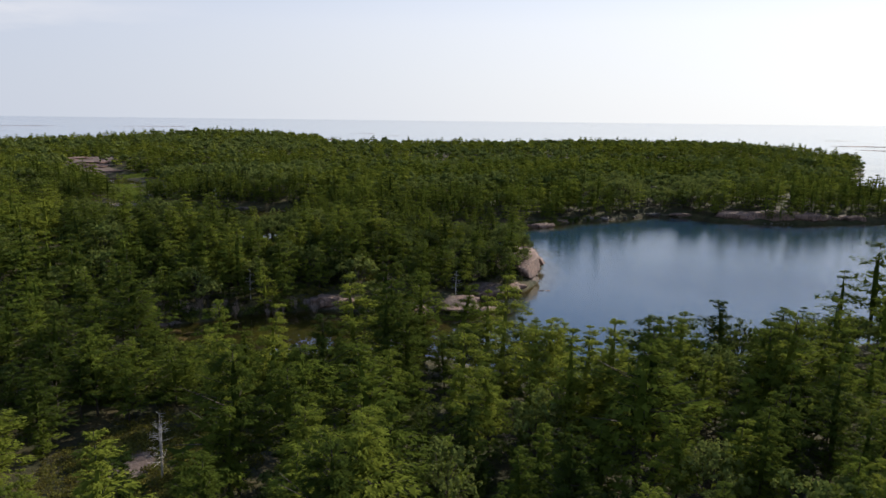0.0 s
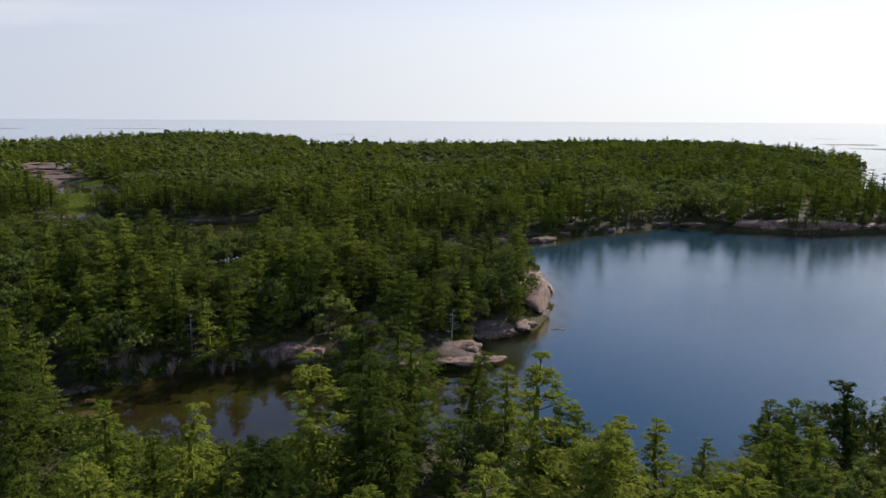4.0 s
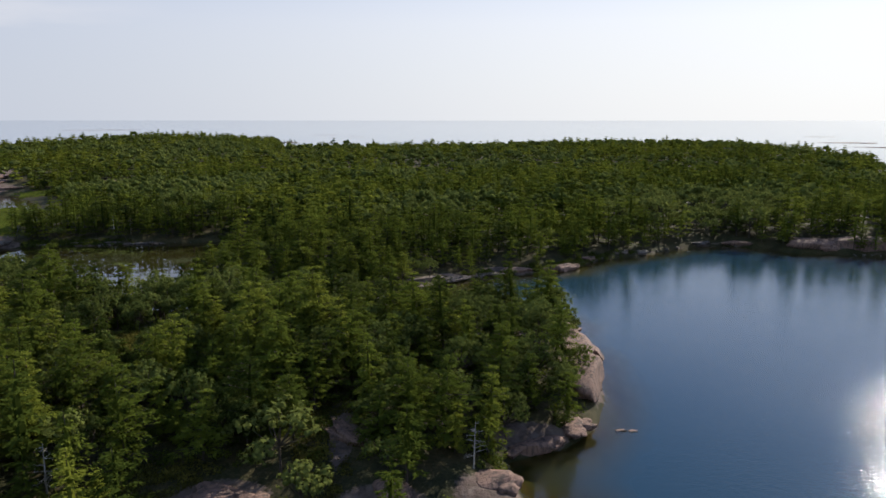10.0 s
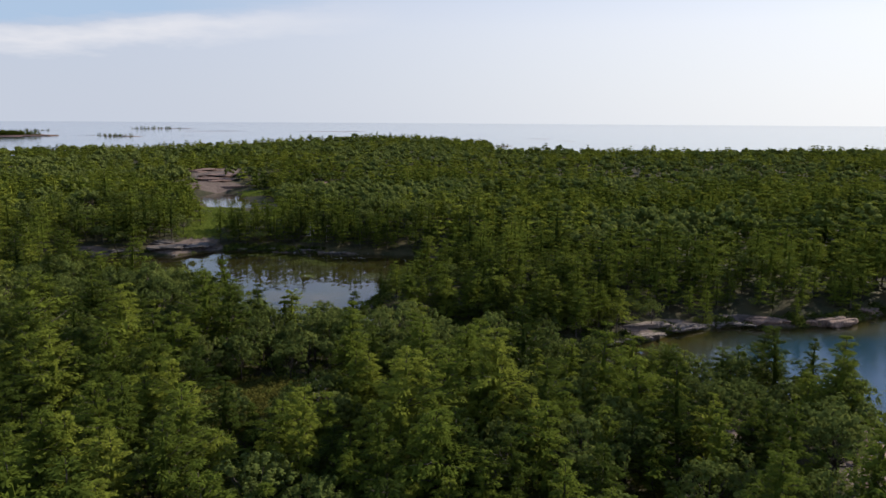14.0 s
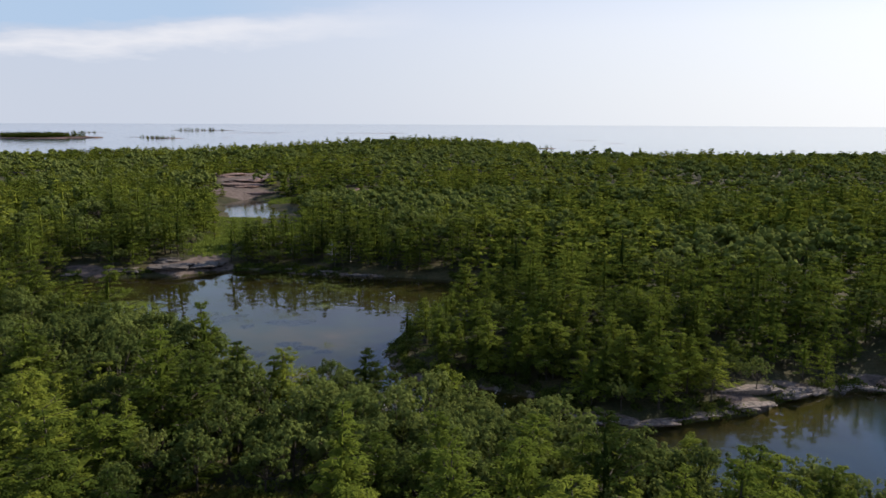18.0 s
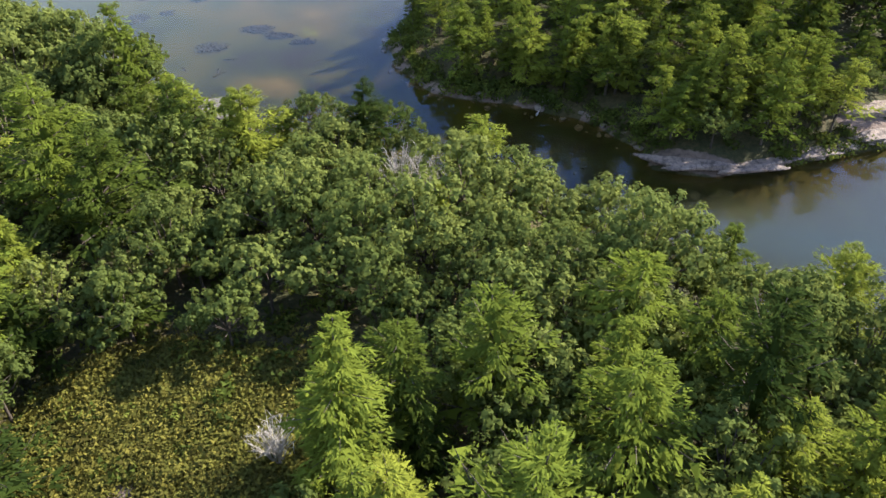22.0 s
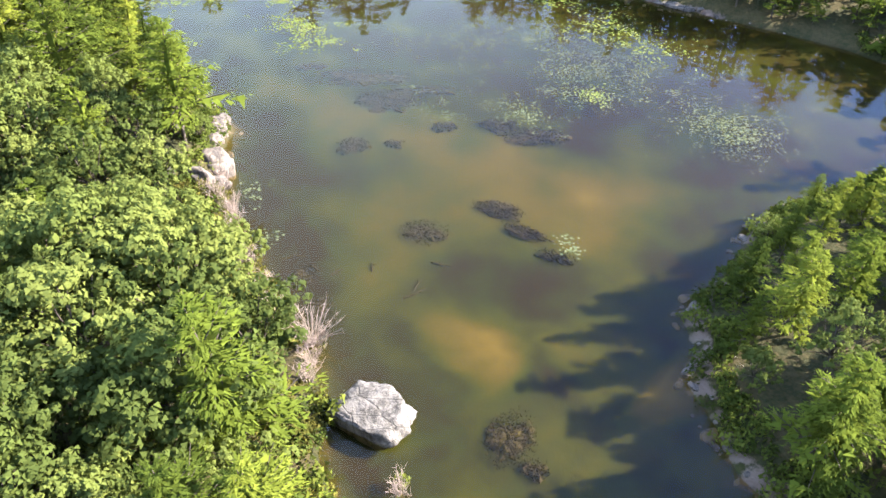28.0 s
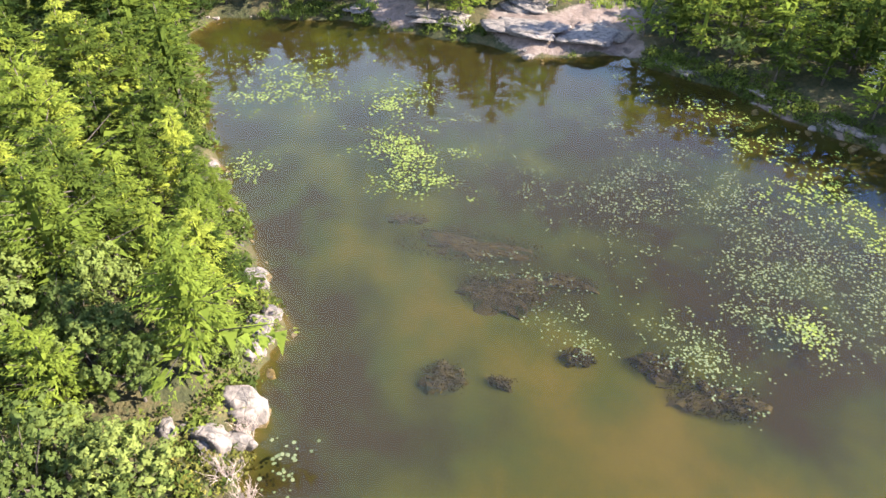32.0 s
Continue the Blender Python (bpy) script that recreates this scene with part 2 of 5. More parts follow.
def water_material():
    mat, n = material("lake_water")
    co = n.add("ShaderNodeTexCoord").outputs["Object"]
    murk, ripple = attribute(n, "murk"), attribute(n, "ripple")
    small = n.noise(n.add("ShaderNodeMapping", inputs={0: co, "Scale": (1.0, 1.4, 1.0)}).outputs[0], 3.2, 2.0, 0.6)
    broad = n.noise(co, 1.3, 2.0, 0.5)
    gust = n.ramp(n.noise(co, 0.018, 3.0, 0.5, distort=0.7), [(0.35, (0.75, 0.75, 0.75)), (0.65, (1, 1, 1))])
    height = n.maths("ADD", small, n.maths("MULTIPLY", broad, 1.2))
    b = n.add("ShaderNodeBump", inputs={"Strength": 1.0, "Distance": n.maths("MULTIPLY", n.maths("MULTIPLY", ripple, gust), 0.2), "Height": height})
    # the same gloss from above and below, so that daylight reaches the bed
    slant = n.add("ShaderNodeLayerWeight", inputs={"Blend": 0.5, "Normal": b.outputs[0]}).outputs["Facing"]
    fres = n.maths("ADD", n.maths("MULTIPLY", n.maths("POWER", slant, 5.0), 0.98), 0.02)
    gloss = n.add("ShaderNodeBsdfGlossy", inputs={"Color": (0.95, 0.97, 1, 1), "Roughness": n.maths("ADD", n.maths("ADD", n.maths("MULTIPLY", murk, 0.06), 0.012), n.maths("MULTIPLY", ripple, 0.1)), "Normal": b.outputs[0]})
    clear = n.add("ShaderNodeBsdfTransparent", inputs={"Color": (0.82, 0.74, 0.5, 1)})
    tone = n.mix(murk, (0.06, 0.06, 0.03, 1), (0.012, 0.036, 0.058, 1))
    body = n.add("ShaderNodeBsdfDiffuse", inputs={"Color": tone})
    under = n.add("ShaderNodeMixShader", inputs={0: n.maths("ADD", n.maths("MULTIPLY", murk, 0.93), 0.03, True),
                                                 1: clear.outputs[0], 2: body.outputs[0]})
    whole = n.add("ShaderNodeMixShader", inputs={0: fres, 1: under.outputs[0], 2: gloss.outputs[0]})
    n.add("ShaderNodeOutputMaterial", inputs={0: whole.outputs[0]})
    return mat


GROUND, WATER = ground_material(), water_material()

# ---- the plan: land, lake, channel, pond ----
LAND = [(394, 680), (314, 540), (239, 427), (206, 367), (222, 352), (212, 312), (260, 290), (330, 200), (330, 60),
        (420, -300), (-1500, -600), (-1500, 300), (-900, 400), (-640, 520), (-540, 670), (-420, 800), (-320, 930),
        (-190, 1100), (-150, 900), (-110, 760), (0, 790), (130, 850), (250, 860), (340, 800)]
SOUTH_BANK = [(-58, 128), (-50, 122), (-38, 115), (-22, 113), (-10, 116), (1, 115), (9, 107), (22, 103), (34, 106), (46, 111), (58, 115), (72, 122),
              (95, 118), (130, 110), (200, 90), (330, 70)]
PENINSULA_SOUTH = [(-58, 131), (-47, 136), (-42, 141), (-35, 143), (-29, 145), (-20, 144), (-14, 142), (-7, 139), (-3, 139),
                   (-2, 143), (4, 142), (10, 146), (7, 150), (6, 157), (14, 161), (19, 166), (24, 179), (26, 193)]
PENINSULA_NORTH = [(24, 200), (27, 212), (24, 218), (12, 216), (0, 213), (-12, 212), (-24, 216), (-34, 220), (-43, 223),
                   (-48, 224), (-57, 221), (-66, 221), (-72, 222), (-76, 226), (-80, 228), (-85, 229), (-92, 231),
                   (-97, 233), (-101, 234), (-105, 237), (-109, 239), (-112, 243), (-120, 245), (-133, 247), (-151, 252), (-170, 258)]
POND_NORTH = [(-173, 264), (-162, 277), (-154, 282), (-148, 285), (-144, 289), (-137, 291), (-133, 296), (-130, 301),
              (-125, 301), (-116, 305), (-106, 304), (-96, 306), (-76, 309), (-69, 310), (-60, 309), (-50, 303),
              (-50, 292), (-56, 281), (-61, 270), (-62, 262), (-61, 251)]
CHANNEL_NORTH = [(-57, 244), (-51, 240), (-42, 240), (-33, 239), (-26, 235), (-24, 231), (-18, 231), (-8, 238), (0, 243),
                 (4, 249), (14, 256), (37, 263), (47, 274), (64, 283), (75, 291), (93, 298), (100, 294), (110, 284),
                 (138, 277), (154, 281), (177, 286), (340, 290)]
LAKE = PENINSULA_SOUTH + PENINSULA_NORTH + POND_NORTH + CHANNEL_NORTH + SOUTH_BANK[::-1]
FAR_POND = [(-172, 392), (-186, 386), (-201, 408), (-222, 434), (-222, 456), (-206, 450), (-194, 428), (-176, 410)]
SHORES = [np.array(p, float) for p in (LAND, LAKE, FAR_POND)]

lattice = np.random.RandomState(7).rand(256, 256)


def noise2(x, y, scale, octaves=3):
    """Smooth value noise, about -0.5 to 0.5."""
    total, amp, norm = 0.0, 1.0, 0.0
    for o in range(octaves):
        u, v = x / scale + 17.3 * o, y / scale + 5.1 * o
        i, j = np.floor(u).astype(int), np.floor(v).astype(int)
        a, b = u - i, v - j
        a, b = a * a * (3 - 2 * a), b * b * (3 - 2 * b)
        p = lambda di, dj: lattice[(i + di) % 256, (j + dj) % 256]
        total = total + amp * ((p(0, 0) * (1 - a) + p(1, 0) * a) * (1 - b) + (p(0, 1) * (1 - a) + p(1, 1) * a) * b - 0.5)
        norm, amp, scale = norm + amp, amp * 0.5, scale * 0.5
    return total / norm


def inside(poly, x, y):
    hit = np.zeros(x.shape, bool)
    for (x0, y0), (x1, y1) in zip(poly, np.roll(poly, -1, 0)):
        if y0 != y1:
            hit ^= ((y0 > y) != (y1 > y)) & (x < (x1 - x0) * (y - y0) / (y1 - y0) + x0)
    return hit


def shore(x, y):
    """Metres to the water's edge: positive on land, negative in the water."""
    x, y = np.asarray(x, float), np.asarray(y, float)
    x, y = x + 2.2 * noise2(x, y, 7, 3), y + 2.2 * noise2(x + 300, y, 7, 3)
    near = np.full(x.shape, 1e9)
    for poly in SHORES:
        for (x0, y0), (x1, y1) in zip(poly, np.roll(poly, -1, 0)):
            dx, dy = x1 - x0, y1 - y0
            s = np.clip(((x - x0) * dx + (y - y0) * dy) / (dx * dx + dy * dy), 0, 1)
            near = np.minimum(near, np.hypot(x - x0 - s * dx, y - y0 - s * dy))
    land = inside(SHORES[0], x, y) & ~inside(SHORES[1], x, y) & ~inside(SHORES[2], x, y)
    return np.where(land, near, -near)


def bump2(x, y, cx, cy, rx, ry=None):
    return np.exp(-((x - cx) / rx) ** 2 - ((y - cy) / (ry or rx)) ** 2)


# bare rock: centre, half sizes
BARE = [(22, 183, 6, 12), (23, 212, 4, 6), (-141, 295, 8, 5), (-136, 303, 6, 8), (-159, 284, 7, 3.5), (-232, 462, 18, 16), (-250, 500, 14, 26), (-165, 462, 9, 24), (104, 345, 8, 6),
        (10, 198, 5, 5), (-53, 129, 4, 4), (-13, 157, 1.6, 7), (-130, 302, 3, 3), (126, 287, 13, 4), (-33, 69, 2.5, 5), (-49.5, 181, 1.4, 1.2), (-25, 147.5, 6, 3), (-8, 144.5, 6, 4), (5, 147.5, 6, 4), (11, 161, 7, 3),
        (-20, 232.4, 7, 1.4), (-3, 244.4, 4, 2.4), (8, 252.6, 7, 1.6), (20, 259.4, 8, 1.6)]
# clearings with low heath or marsh grass
OPEN = [(-45, 214.4, 4.2, 3.4), (-65.5, 219.5, 6.5, 3.4), (-48.5, 184.5, 10, 8), (-44, 190, 5.5, 5.5), (-31, 69, 10, 15), (-14, 156, 4, 9), (-92, 168, 6, 5), (-31, 149, 7, 4), (-3, 172, 4, 5), (-148, 324, 8, 10), (-139.5, 312, 7, 7),
        (-155, 342, 10, 10), (-165, 360, 11, 12), (-177, 380, 13, 13), (-196, 446, 16, 12), (-236, 470, 16, 16)]


def patches(table, x, y):
    total = 0.0
    for cx, cy, rx, ry in table:
        total = np.maximum(total, np.exp(-(((x - cx) / rx) ** 2 + ((y - cy) / ry) ** 2) ** 2))
    return total


def height(x, y, d=None):
    x, y = np.asarray(x, float), np.asarray(y, float)
    d = shore(x, y) if d is None else d
    a = np.maximum(d, 0)
    wide = np.minimum(a / 60, 1)
    up = 0.9 * (1 - np.exp(-a / 1.4)) + 2.6 * (1 - np.exp(-a / 11)) + np.minimum(a / 12, 1) * (3.0 * noise2(x, y, 38, 3))
    up = up + wide * (7 * noise2(x + 90, y - 40, 160, 2) + 2.0 + 3.0 * np.clip((y - 480) / 200, 0, 1))
    up = up + 5.0 * bump2(x, y, 78, 100, 26, 16) * np.minimum(a / 8, 1) + 4.0 * bump2(x, y, -330, 830, 170, 120) * wide + 2.0 * bump2(x, y, -245, 500, 26, 40) * np.minimum(a / 10, 1)
    up = up * (1 - 0.75 * np.clip(bump2(x, y, -160, 352, 22, 40) + bump2(x, y, -196, 430, 40, 40), 0, 1))
    up = up + 2.6 * bump2(x, y, 20, 184, 9, 16) * np.minimum(a / 4, 1) + 1.6 * bump2(x, y, -107, 233, 9, 9) * np.minimum(a / 1.5, 1)
    up = up + 0.5 * patches(BARE, x, y) * noise2(x, y, 3.5, 3) * np.minimum(a / 2, 1)
    deep = np.where((x > 0) & (x < 400), 1.5 + 6.5 * np.clip((x - 2) / 26, 0, 1), 1.1)
    deep = np.maximum(deep, (1.1 + 2.6 * np.clip((x + 46) / 28, 0, 1)) * ((y > 150) & (x < 60)))
    deep = np.where(np.hypot(x, y - 250) > 420, 9.0, deep)
    deep = np.maximum(deep, 9.0 * np.clip((np.abs(x) - 240) / 60, 0, 1))
    down = deep * (1 - np.exp(np.minimum(d, 0) / (1.2 + np.where(y > 225, 1.3, 0.8) * np.maximum(deep - 1.1, 0) + 0.7))) + 0.25 * noise2(x, y, 6, 3) * np.minimum(-np.minimum(d, 0) / 4, 1)
    return np.where(d > 0, up - 0.06, -np.maximum(down, 0.0) - 0.06)


def axis(lo, hi, step, reach, growth=1.09):
    line, s = list(np.arange(lo, hi + step, step)), step
    while line[-1] < reach:
        s *= growth
        line.append(min(line[-1] + s, reach))
    s = step
    while line[0] > -reach:
        s *= growth
        line.insert(0, max(line[0] - s, -reach))
    return np.array(line)


def link_mesh(name, verts, faces, mat, parent=None, smooth=False):
    """One mesh object from arrays; all faces have the same number of corners."""
    verts, faces = np.asarray(verts, np.float32), np.asarray(faces, np.int32)
    me = bpy.data.meshes.new(name)
    k = faces.shape[1]
    me.vertices.add(len(verts))
    me.vertices.foreach_set("co", verts.ravel())
    me.loops.add(faces.size)
    me.loops.foreach_set("vertex_index", faces.ravel())
    me.polygons.add(len(faces))
    me.polygons.foreach_set("loop_start", np.arange(0, faces.size, k, dtype=np.int32))
    me.update(calc_edges=True)
    me.polygons.foreach_set("use_smooth", np.full(len(faces), smooth))
    me.materials.append(mat)
    ob = new(name, me)
    ob.parent = parent
    return ob


def give(ob, name, values):
    layer = ob.data.attributes.new(name, "FLOAT", "POINT")
    layer.data.foreach_set("value", np.asarray(values, np.float32))


def sheet(xs, ys):
    gx, gy = np.meshgrid(xs, ys)
    w = len(xs)
    i = (np.arange(len(ys) - 1)[:, None] * w + np.arange(w - 1)[None]).ravel()
    return gx.ravel(), gy.ravel(), np.stack([i, i + 1, i + 1 + w, i + w], 1)


REACH = 4900
gx, gy, gf = sheet(axis(-165, 40, 1.15, REACH, 1.08), axis(110, 312, 1.15, REACH, 1.08))
gd = shore(gx, gy)
gz = height(gx, gy, gd)
ground = link_mesh("ground", np.stack([gx, gy, gz], 1), gf, GROUND, smooth=True)
bare = patches(BARE, gx, gy)
band = np.clip(1.25 - gd / (1.6 + 2.4 * noise2(gx, gy, 15, 2)), 0, 1) * np.clip(0.4 + 1.8 * noise2(gx, gy, 19, 2), 0, 1)
give(ground, "rock", np.where(gd > 0, np.maximum(bare, band), 0.0))
give(ground, "bed", np.clip(-gd / 0.8, 0, 1))
warp = 0.9 * noise2(gx, gy, 5, 3)
bar = np.clip((np.maximum(bump2(gx, gy, -72.5, 237, 6.5, 4.5), bump2(gx, gy, -63.5, 243.5, 8, 4)) + warp - 0.36) * 4.5, 0, 1)
sandy = np.clip(0.36 * np.clip((bump2(gx, gy, -82, 257, 18, 9.5) + 0.5 * warp - 0.3) * 2.2, 0, 1) + 0.6 * bar, 0, 1)
green = np.clip((bump2(gx, gy, -69.5, 246.5, 8, 3.6) + bump2(gx, gy, -64, 232.6, 4, 4.5) + 0.8 * bump2(gx, gy, -80, 239, 6, 5) + warp - 0.3) * 2.6, 0, 1)
sandy = sandy * (1 - 0.85 * green)
give(ground, "sand", np.where((gx > 0) | (gy < 165), 0.08, (0.27 - 0.24 * np.clip((gy - 262 - 0.12 * (gx + 90)) / 12, 0, 1) + 0.74 * sandy) * np.where(gx > -60, 1.25 - 0.9 * np.clip((gx + 50) / 6, 0, 1), np.clip(-gd / 9 - 0.06 + warp, 0, 1))))
tagged(ground, "hummocky forest floor of soil, heath and pink granite", "ground", kind="structure")

wx, wy, wf = sheet(axis(-175, 110, 3.0, REACH, 1.1), axis(110, 312, 3.0, REACH, 1.1))
wd = shore(wx, wy)
wz = height(wx, wy, wd)
wet = (wd < 8)
keep = wet[wf].any(1)
water = link_mesh("water", np.stack([wx, wy, np.zeros_like(wx)], 1), wf[keep], WATER, smooth=True)
give(water, "murk", np.clip((-wz - 1.4) / 3.5, 0, 1))
give(water, "ripple", np.where(np.hypot(wx, wy) > 420, 0.04, 0.0003 + 0.085 * np.clip((wx - 5) / 30, 0, 1) + 0.12 * np.clip((wx - 22) / 30, 0, 1) * np.clip((245 - wy) / 70, 0, 1) * (0.75 + 0.6 * noise2(wx, wy, 22, 3))))
tagged(water, "blue lake and shallow clear brown pond water", "water", kind="structure")

# ---- trees ----
def rhombs(base, way, side, length, width, bend=0.0):
    """Leaf-shaped quads: base points, unit directions, unit sides, sizes."""
    n = len(base)
    length, width = np.broadcast_to(length, n)[:, None], np.broadcast_to(width, n)[:, None]
    nrm = np.cross(way, side)
    mid = base + way * length * 0.5
    v = np.stack([base, mid + side * width * 0.5 - nrm * bend * length, base + way * length,
                  mid - side * width * 0.5 - nrm * bend * length], 1).reshape(-1, 3)
    return v, np.arange(4 * n).reshape(-1, 4)


def spikes(base, way, side, length, width):
    """Needle sprays and small leaves as single triangles: broad at the base, pointed at the tip."""
    n = len(base)
    length, width = np.broadcast_to(length, n)[:, None], np.broadcast_to(width, n)[:, None]
    v = np.stack([base + side * width * 0.5, base - side * width * 0.5, base + way * length], 1).reshape(-1, 3)
    return v, np.arange(3 * n).reshape(-1, 3)


def triangles(shape):
    v, f = shape
    return v, np.concatenate([f[:, [0, 1, 2]], f[:, [0, 2, 3]]])


def unit(v):
    return v / np.maximum(np.linalg.norm(v, axis=-1, keepdims=True), 1e-6)


def tube(points, radii, sides):
    """A tapered tube through points, as verts and quads."""
    pts, v, f = np.asarray(points, float), [], []
    for k, (p, r) in enumerate(zip(pts, radii)):
        d = unit(pts[min(k + 1, len(pts) - 1)] - pts[max(k - 1, 0)])
        a = unit(np.cross(d, [0.31, 0.95, 0.05]))
        b = np.cross(d, a)
        ang = np.arange(sides) * 2 * math.pi / sides
        v.append(p + r * (np.cos(ang)[:, None] * a + np.sin(ang)[:, None] * b))
        if k:
            o, q = (k - 1) * sides, k * sides
            f += [(o + s, o + (s + 1) % sides, q + (s + 1) % sides, q + s) for s in range(sides)]
    return np.concatenate(v), np.array(f)


def merge(parts):
    vs, fs, o = [], [], 0
    for v, f in parts:
        vs.append(v)
        fs.append(f + o)
        o += len(v)
    return np.concatenate(vs), np.concatenate(fs)


def pine(seed, tall, whorls, limbs, leaves, size, wide, sides=6, limb_sides=3, slim=1.0, start=0.2, body=8, lean=0.5, bulk=0.62, blunt=(0.7, 0.95), heart=True, top=0.93, full=1.9):
    """White pine: tapered trunk and whorls of upswept limbs, each a flat leafy mass with needle sprays on it. Returns wood and crown."""
    r = np.random.RandomState(seed)
    off = r.uniform(-lean, lean, 2)
    axis_at = lambda u: np.array([off[0] * u * u, off[1] * u * u, tall * u])
    steps = (0, 0.3, 0.6, 0.97) if sides > 3 else (0, 0.9)
    wood = [tube([axis_at(u) for u in steps], (0.022 - 0.0195 * np.array(steps)) * tall * 0.75, sides)]
    wood[0][0][:sides, 2] -= 0.5
    ps, ways, nrms, sz, plump, mass = [], [], [], [], [], []
    heavy, taper = r.uniform(0, 6.28), r.uniform(*blunt)
    profile = lambda u: slim * (tall * 0.31 * (1 - u) ** taper * min(1, 0.6 + u * 1.5) + 0.2)
    # the dense heart of the crown, round the trunk
    if heart:
        line = [axis_at(u) + np.append(r.uniform(-0.12, 0.12, 2), 0) for u in (start + 0.06, start + 0.25, 0.72, 0.88)]
        hv, hf = tube(line, [0.08, profile(start + 0.25) * 0.12, profile(0.72) * 0.14, 0.04], 4)
        mass.append(triangles((hv, hf)))
    for i in range(whorls):
        u = min(max(start + (top - start) * (i + r.uniform(-0.25, 0.25)) / (whorls - 1), 0.12), 0.95)
        reach = profile(u) * r.uniform(0.72, 1.22)
        turn = r.uniform(0, 6.28)
        for k in range(limbs):
            if r.rand() < 0.1:
                continue
            ang = turn + k * 6.283 / limbs + r.uniform(-0.4, 0.4)
            length = reach * r.uniform(0.65, 1.3) * (1 + 0.26 * math.cos(ang - heavy))
            o, out = axis_at(u), np.array([math.cos(ang), math.sin(ang), 0])
            across, up = np.array([-out[1], out[0], 0]), np.array([0, 0, 1.0])
            rise = -0.08 + 0.5 * u + r.uniform(-0.1, 0.12)
            at = lambda q: o + out * length * q + up * length * (rise * q + 0.28 * q * q)
            if limb_sides and length > 0.8:
                wood.append(tube([at(0), at(0.85)], np.array([0.026, 0.008]) * (0.6 + length * 0.4), limb_sides))
            # broad inner sprays that close the limb, fine ones over them
            e = r.uniform(-1, 1, (body, 3))
            p = at(0.55) + e[:, :1] * out * length * 0.36 + e[:, 1:2] * across * (length * 0.17 + 0.05) + e[:, 2:] * up * (length * 0.03 + 0.04)
            nrm = unit(up + r.normal(size=(body, 3)) * 0.3)
            way = out * 0.8 + across * e[:, 1:2] + r.normal(size=(body, 3)) * 0.4
            ps.append(p)
            nrms.append(nrm)
            ways.append(unit(way - nrm * (way * nrm).sum(1, keepdims=True)))
            sz.append(bulk * (0.45 + 0.3 * length) * r.uniform(0.75, 1.3, body))
            plump += [full] * body
            m = int(round(leaves * min(1.25, 0.4 + 0.3 * length)))
            if m == 0:
                continue
            d = unit(r.normal(size=(m, 3)) + np.array([0.2, 0, 0.5]))
            q = (r.uniform(0.4, 1.0, m) ** 0.5)[:, None]
            p = at(0.6) + q * (d[:, :1] * out * length * 0.5 + d[:, 1:2] * across * (length * 0.27 + 0.12) + d[:, 2:] * up * (length * 0.08 + 0.1))
            nrm = unit(d[:, :1] * out * 0.35 + d[:, 1:2] * across * 0.4 + up * (0.9 + 0.6 * d[:, 2:]) + r.normal(size=(m, 3)) * 0.25)
            way = out * 0.95 + across * d[:, 1:2] * 0.9 + up * 0.25 + r.normal(size=(m, 3)) * 0.25
            ps.append(p)
            nrms.append(nrm)
            ways.append(unit(way - nrm * (way * nrm).sum(1, keepdims=True)))
            sz.append(size * (0.6 + 0.4 * min(1.0, length / 1.5)) * r.uniform(0.7, 1.25, m))
            plump += [1.0] * m
    m = max(4, leaves // 4)
    tip = unit(np.stack([r.uniform(-0.5, 0.5, m), r.uniform(-0.5, 0.5, m), np.ones(m)], 1))
    ps.append(np.repeat(axis_at(0.92)[None], m, 0) + tip * r.uniform(0, 0.3, m)[:, None])
    ways.append(tip)
    nrms.append(unit(np.cross(tip, r.normal(size=(m, 3)))))
    sz.append(np.full(m, 0.035 * tall + 0.15 * size))
    slender = np.array(plump + [0.6] * m)
    p, way, nrm, sz = (np.concatenate(v) for v in (ps, ways, nrms, sz))
    mass.append(spikes(p - way * sz[:, None] * 0.4, way, np.cross(nrm, way), sz, sz * wide * slender))
    return merge(wood), merge(mass)


def lump(centre, radius, r, fine):
    """An uneven leafy lump: a jittered ball of 20 or 8 triangles, squashed."""
    if fine:
        g = (1 + 5 ** 0.5) / 2
        v = unit(np.array([(-1, g, 0), (1, g, 0), (-1, -g, 0), (1, -g, 0), (0, -1, g), (0, 1, g), (0, -1, -g), (0, 1, -g), (g, 0, -1), (g, 0, 1), (-g, 0, -1), (-g, 0, 1)], float))
        f = [(0, 11, 5), (0, 5, 1), (0, 1, 7), (0, 7, 10), (0, 10, 11), (1, 5, 9), (5, 11, 4), (11, 10, 2), (10, 7, 6), (7, 1, 8),
             (3, 9, 4), (3, 4, 2), (3, 2, 6), (3, 6, 8), (3, 8, 9), (4, 9, 5), (2, 4, 11), (6, 2, 10), (8, 6, 7), (9, 8, 1)]
    else:
        v = np.array([(1, 0, 0), (0, 1, 0), (-1, 0, 0), (0, -1, 0), (0, 0, 1), (0, 0, -1)], float)
        f = [(0, 1, 4), (1, 2, 4), (2, 3, 4), (3, 0, 4), (1, 0, 5), (2, 1, 5), (3, 2, 5), (0, 3, 5)]
    t = r.uniform(0, 6.28)
    v = np.stack([v[:, 0] * math.cos(t) - v[:, 1] * math.sin(t), v[:, 0] * math.sin(t) + v[:, 1] * math.cos(t), v[:, 2] * 0.85], 1)
    return centre + v * radius * r.uniform(0.7, 1.2, (len(v), 1)), np.array(f)


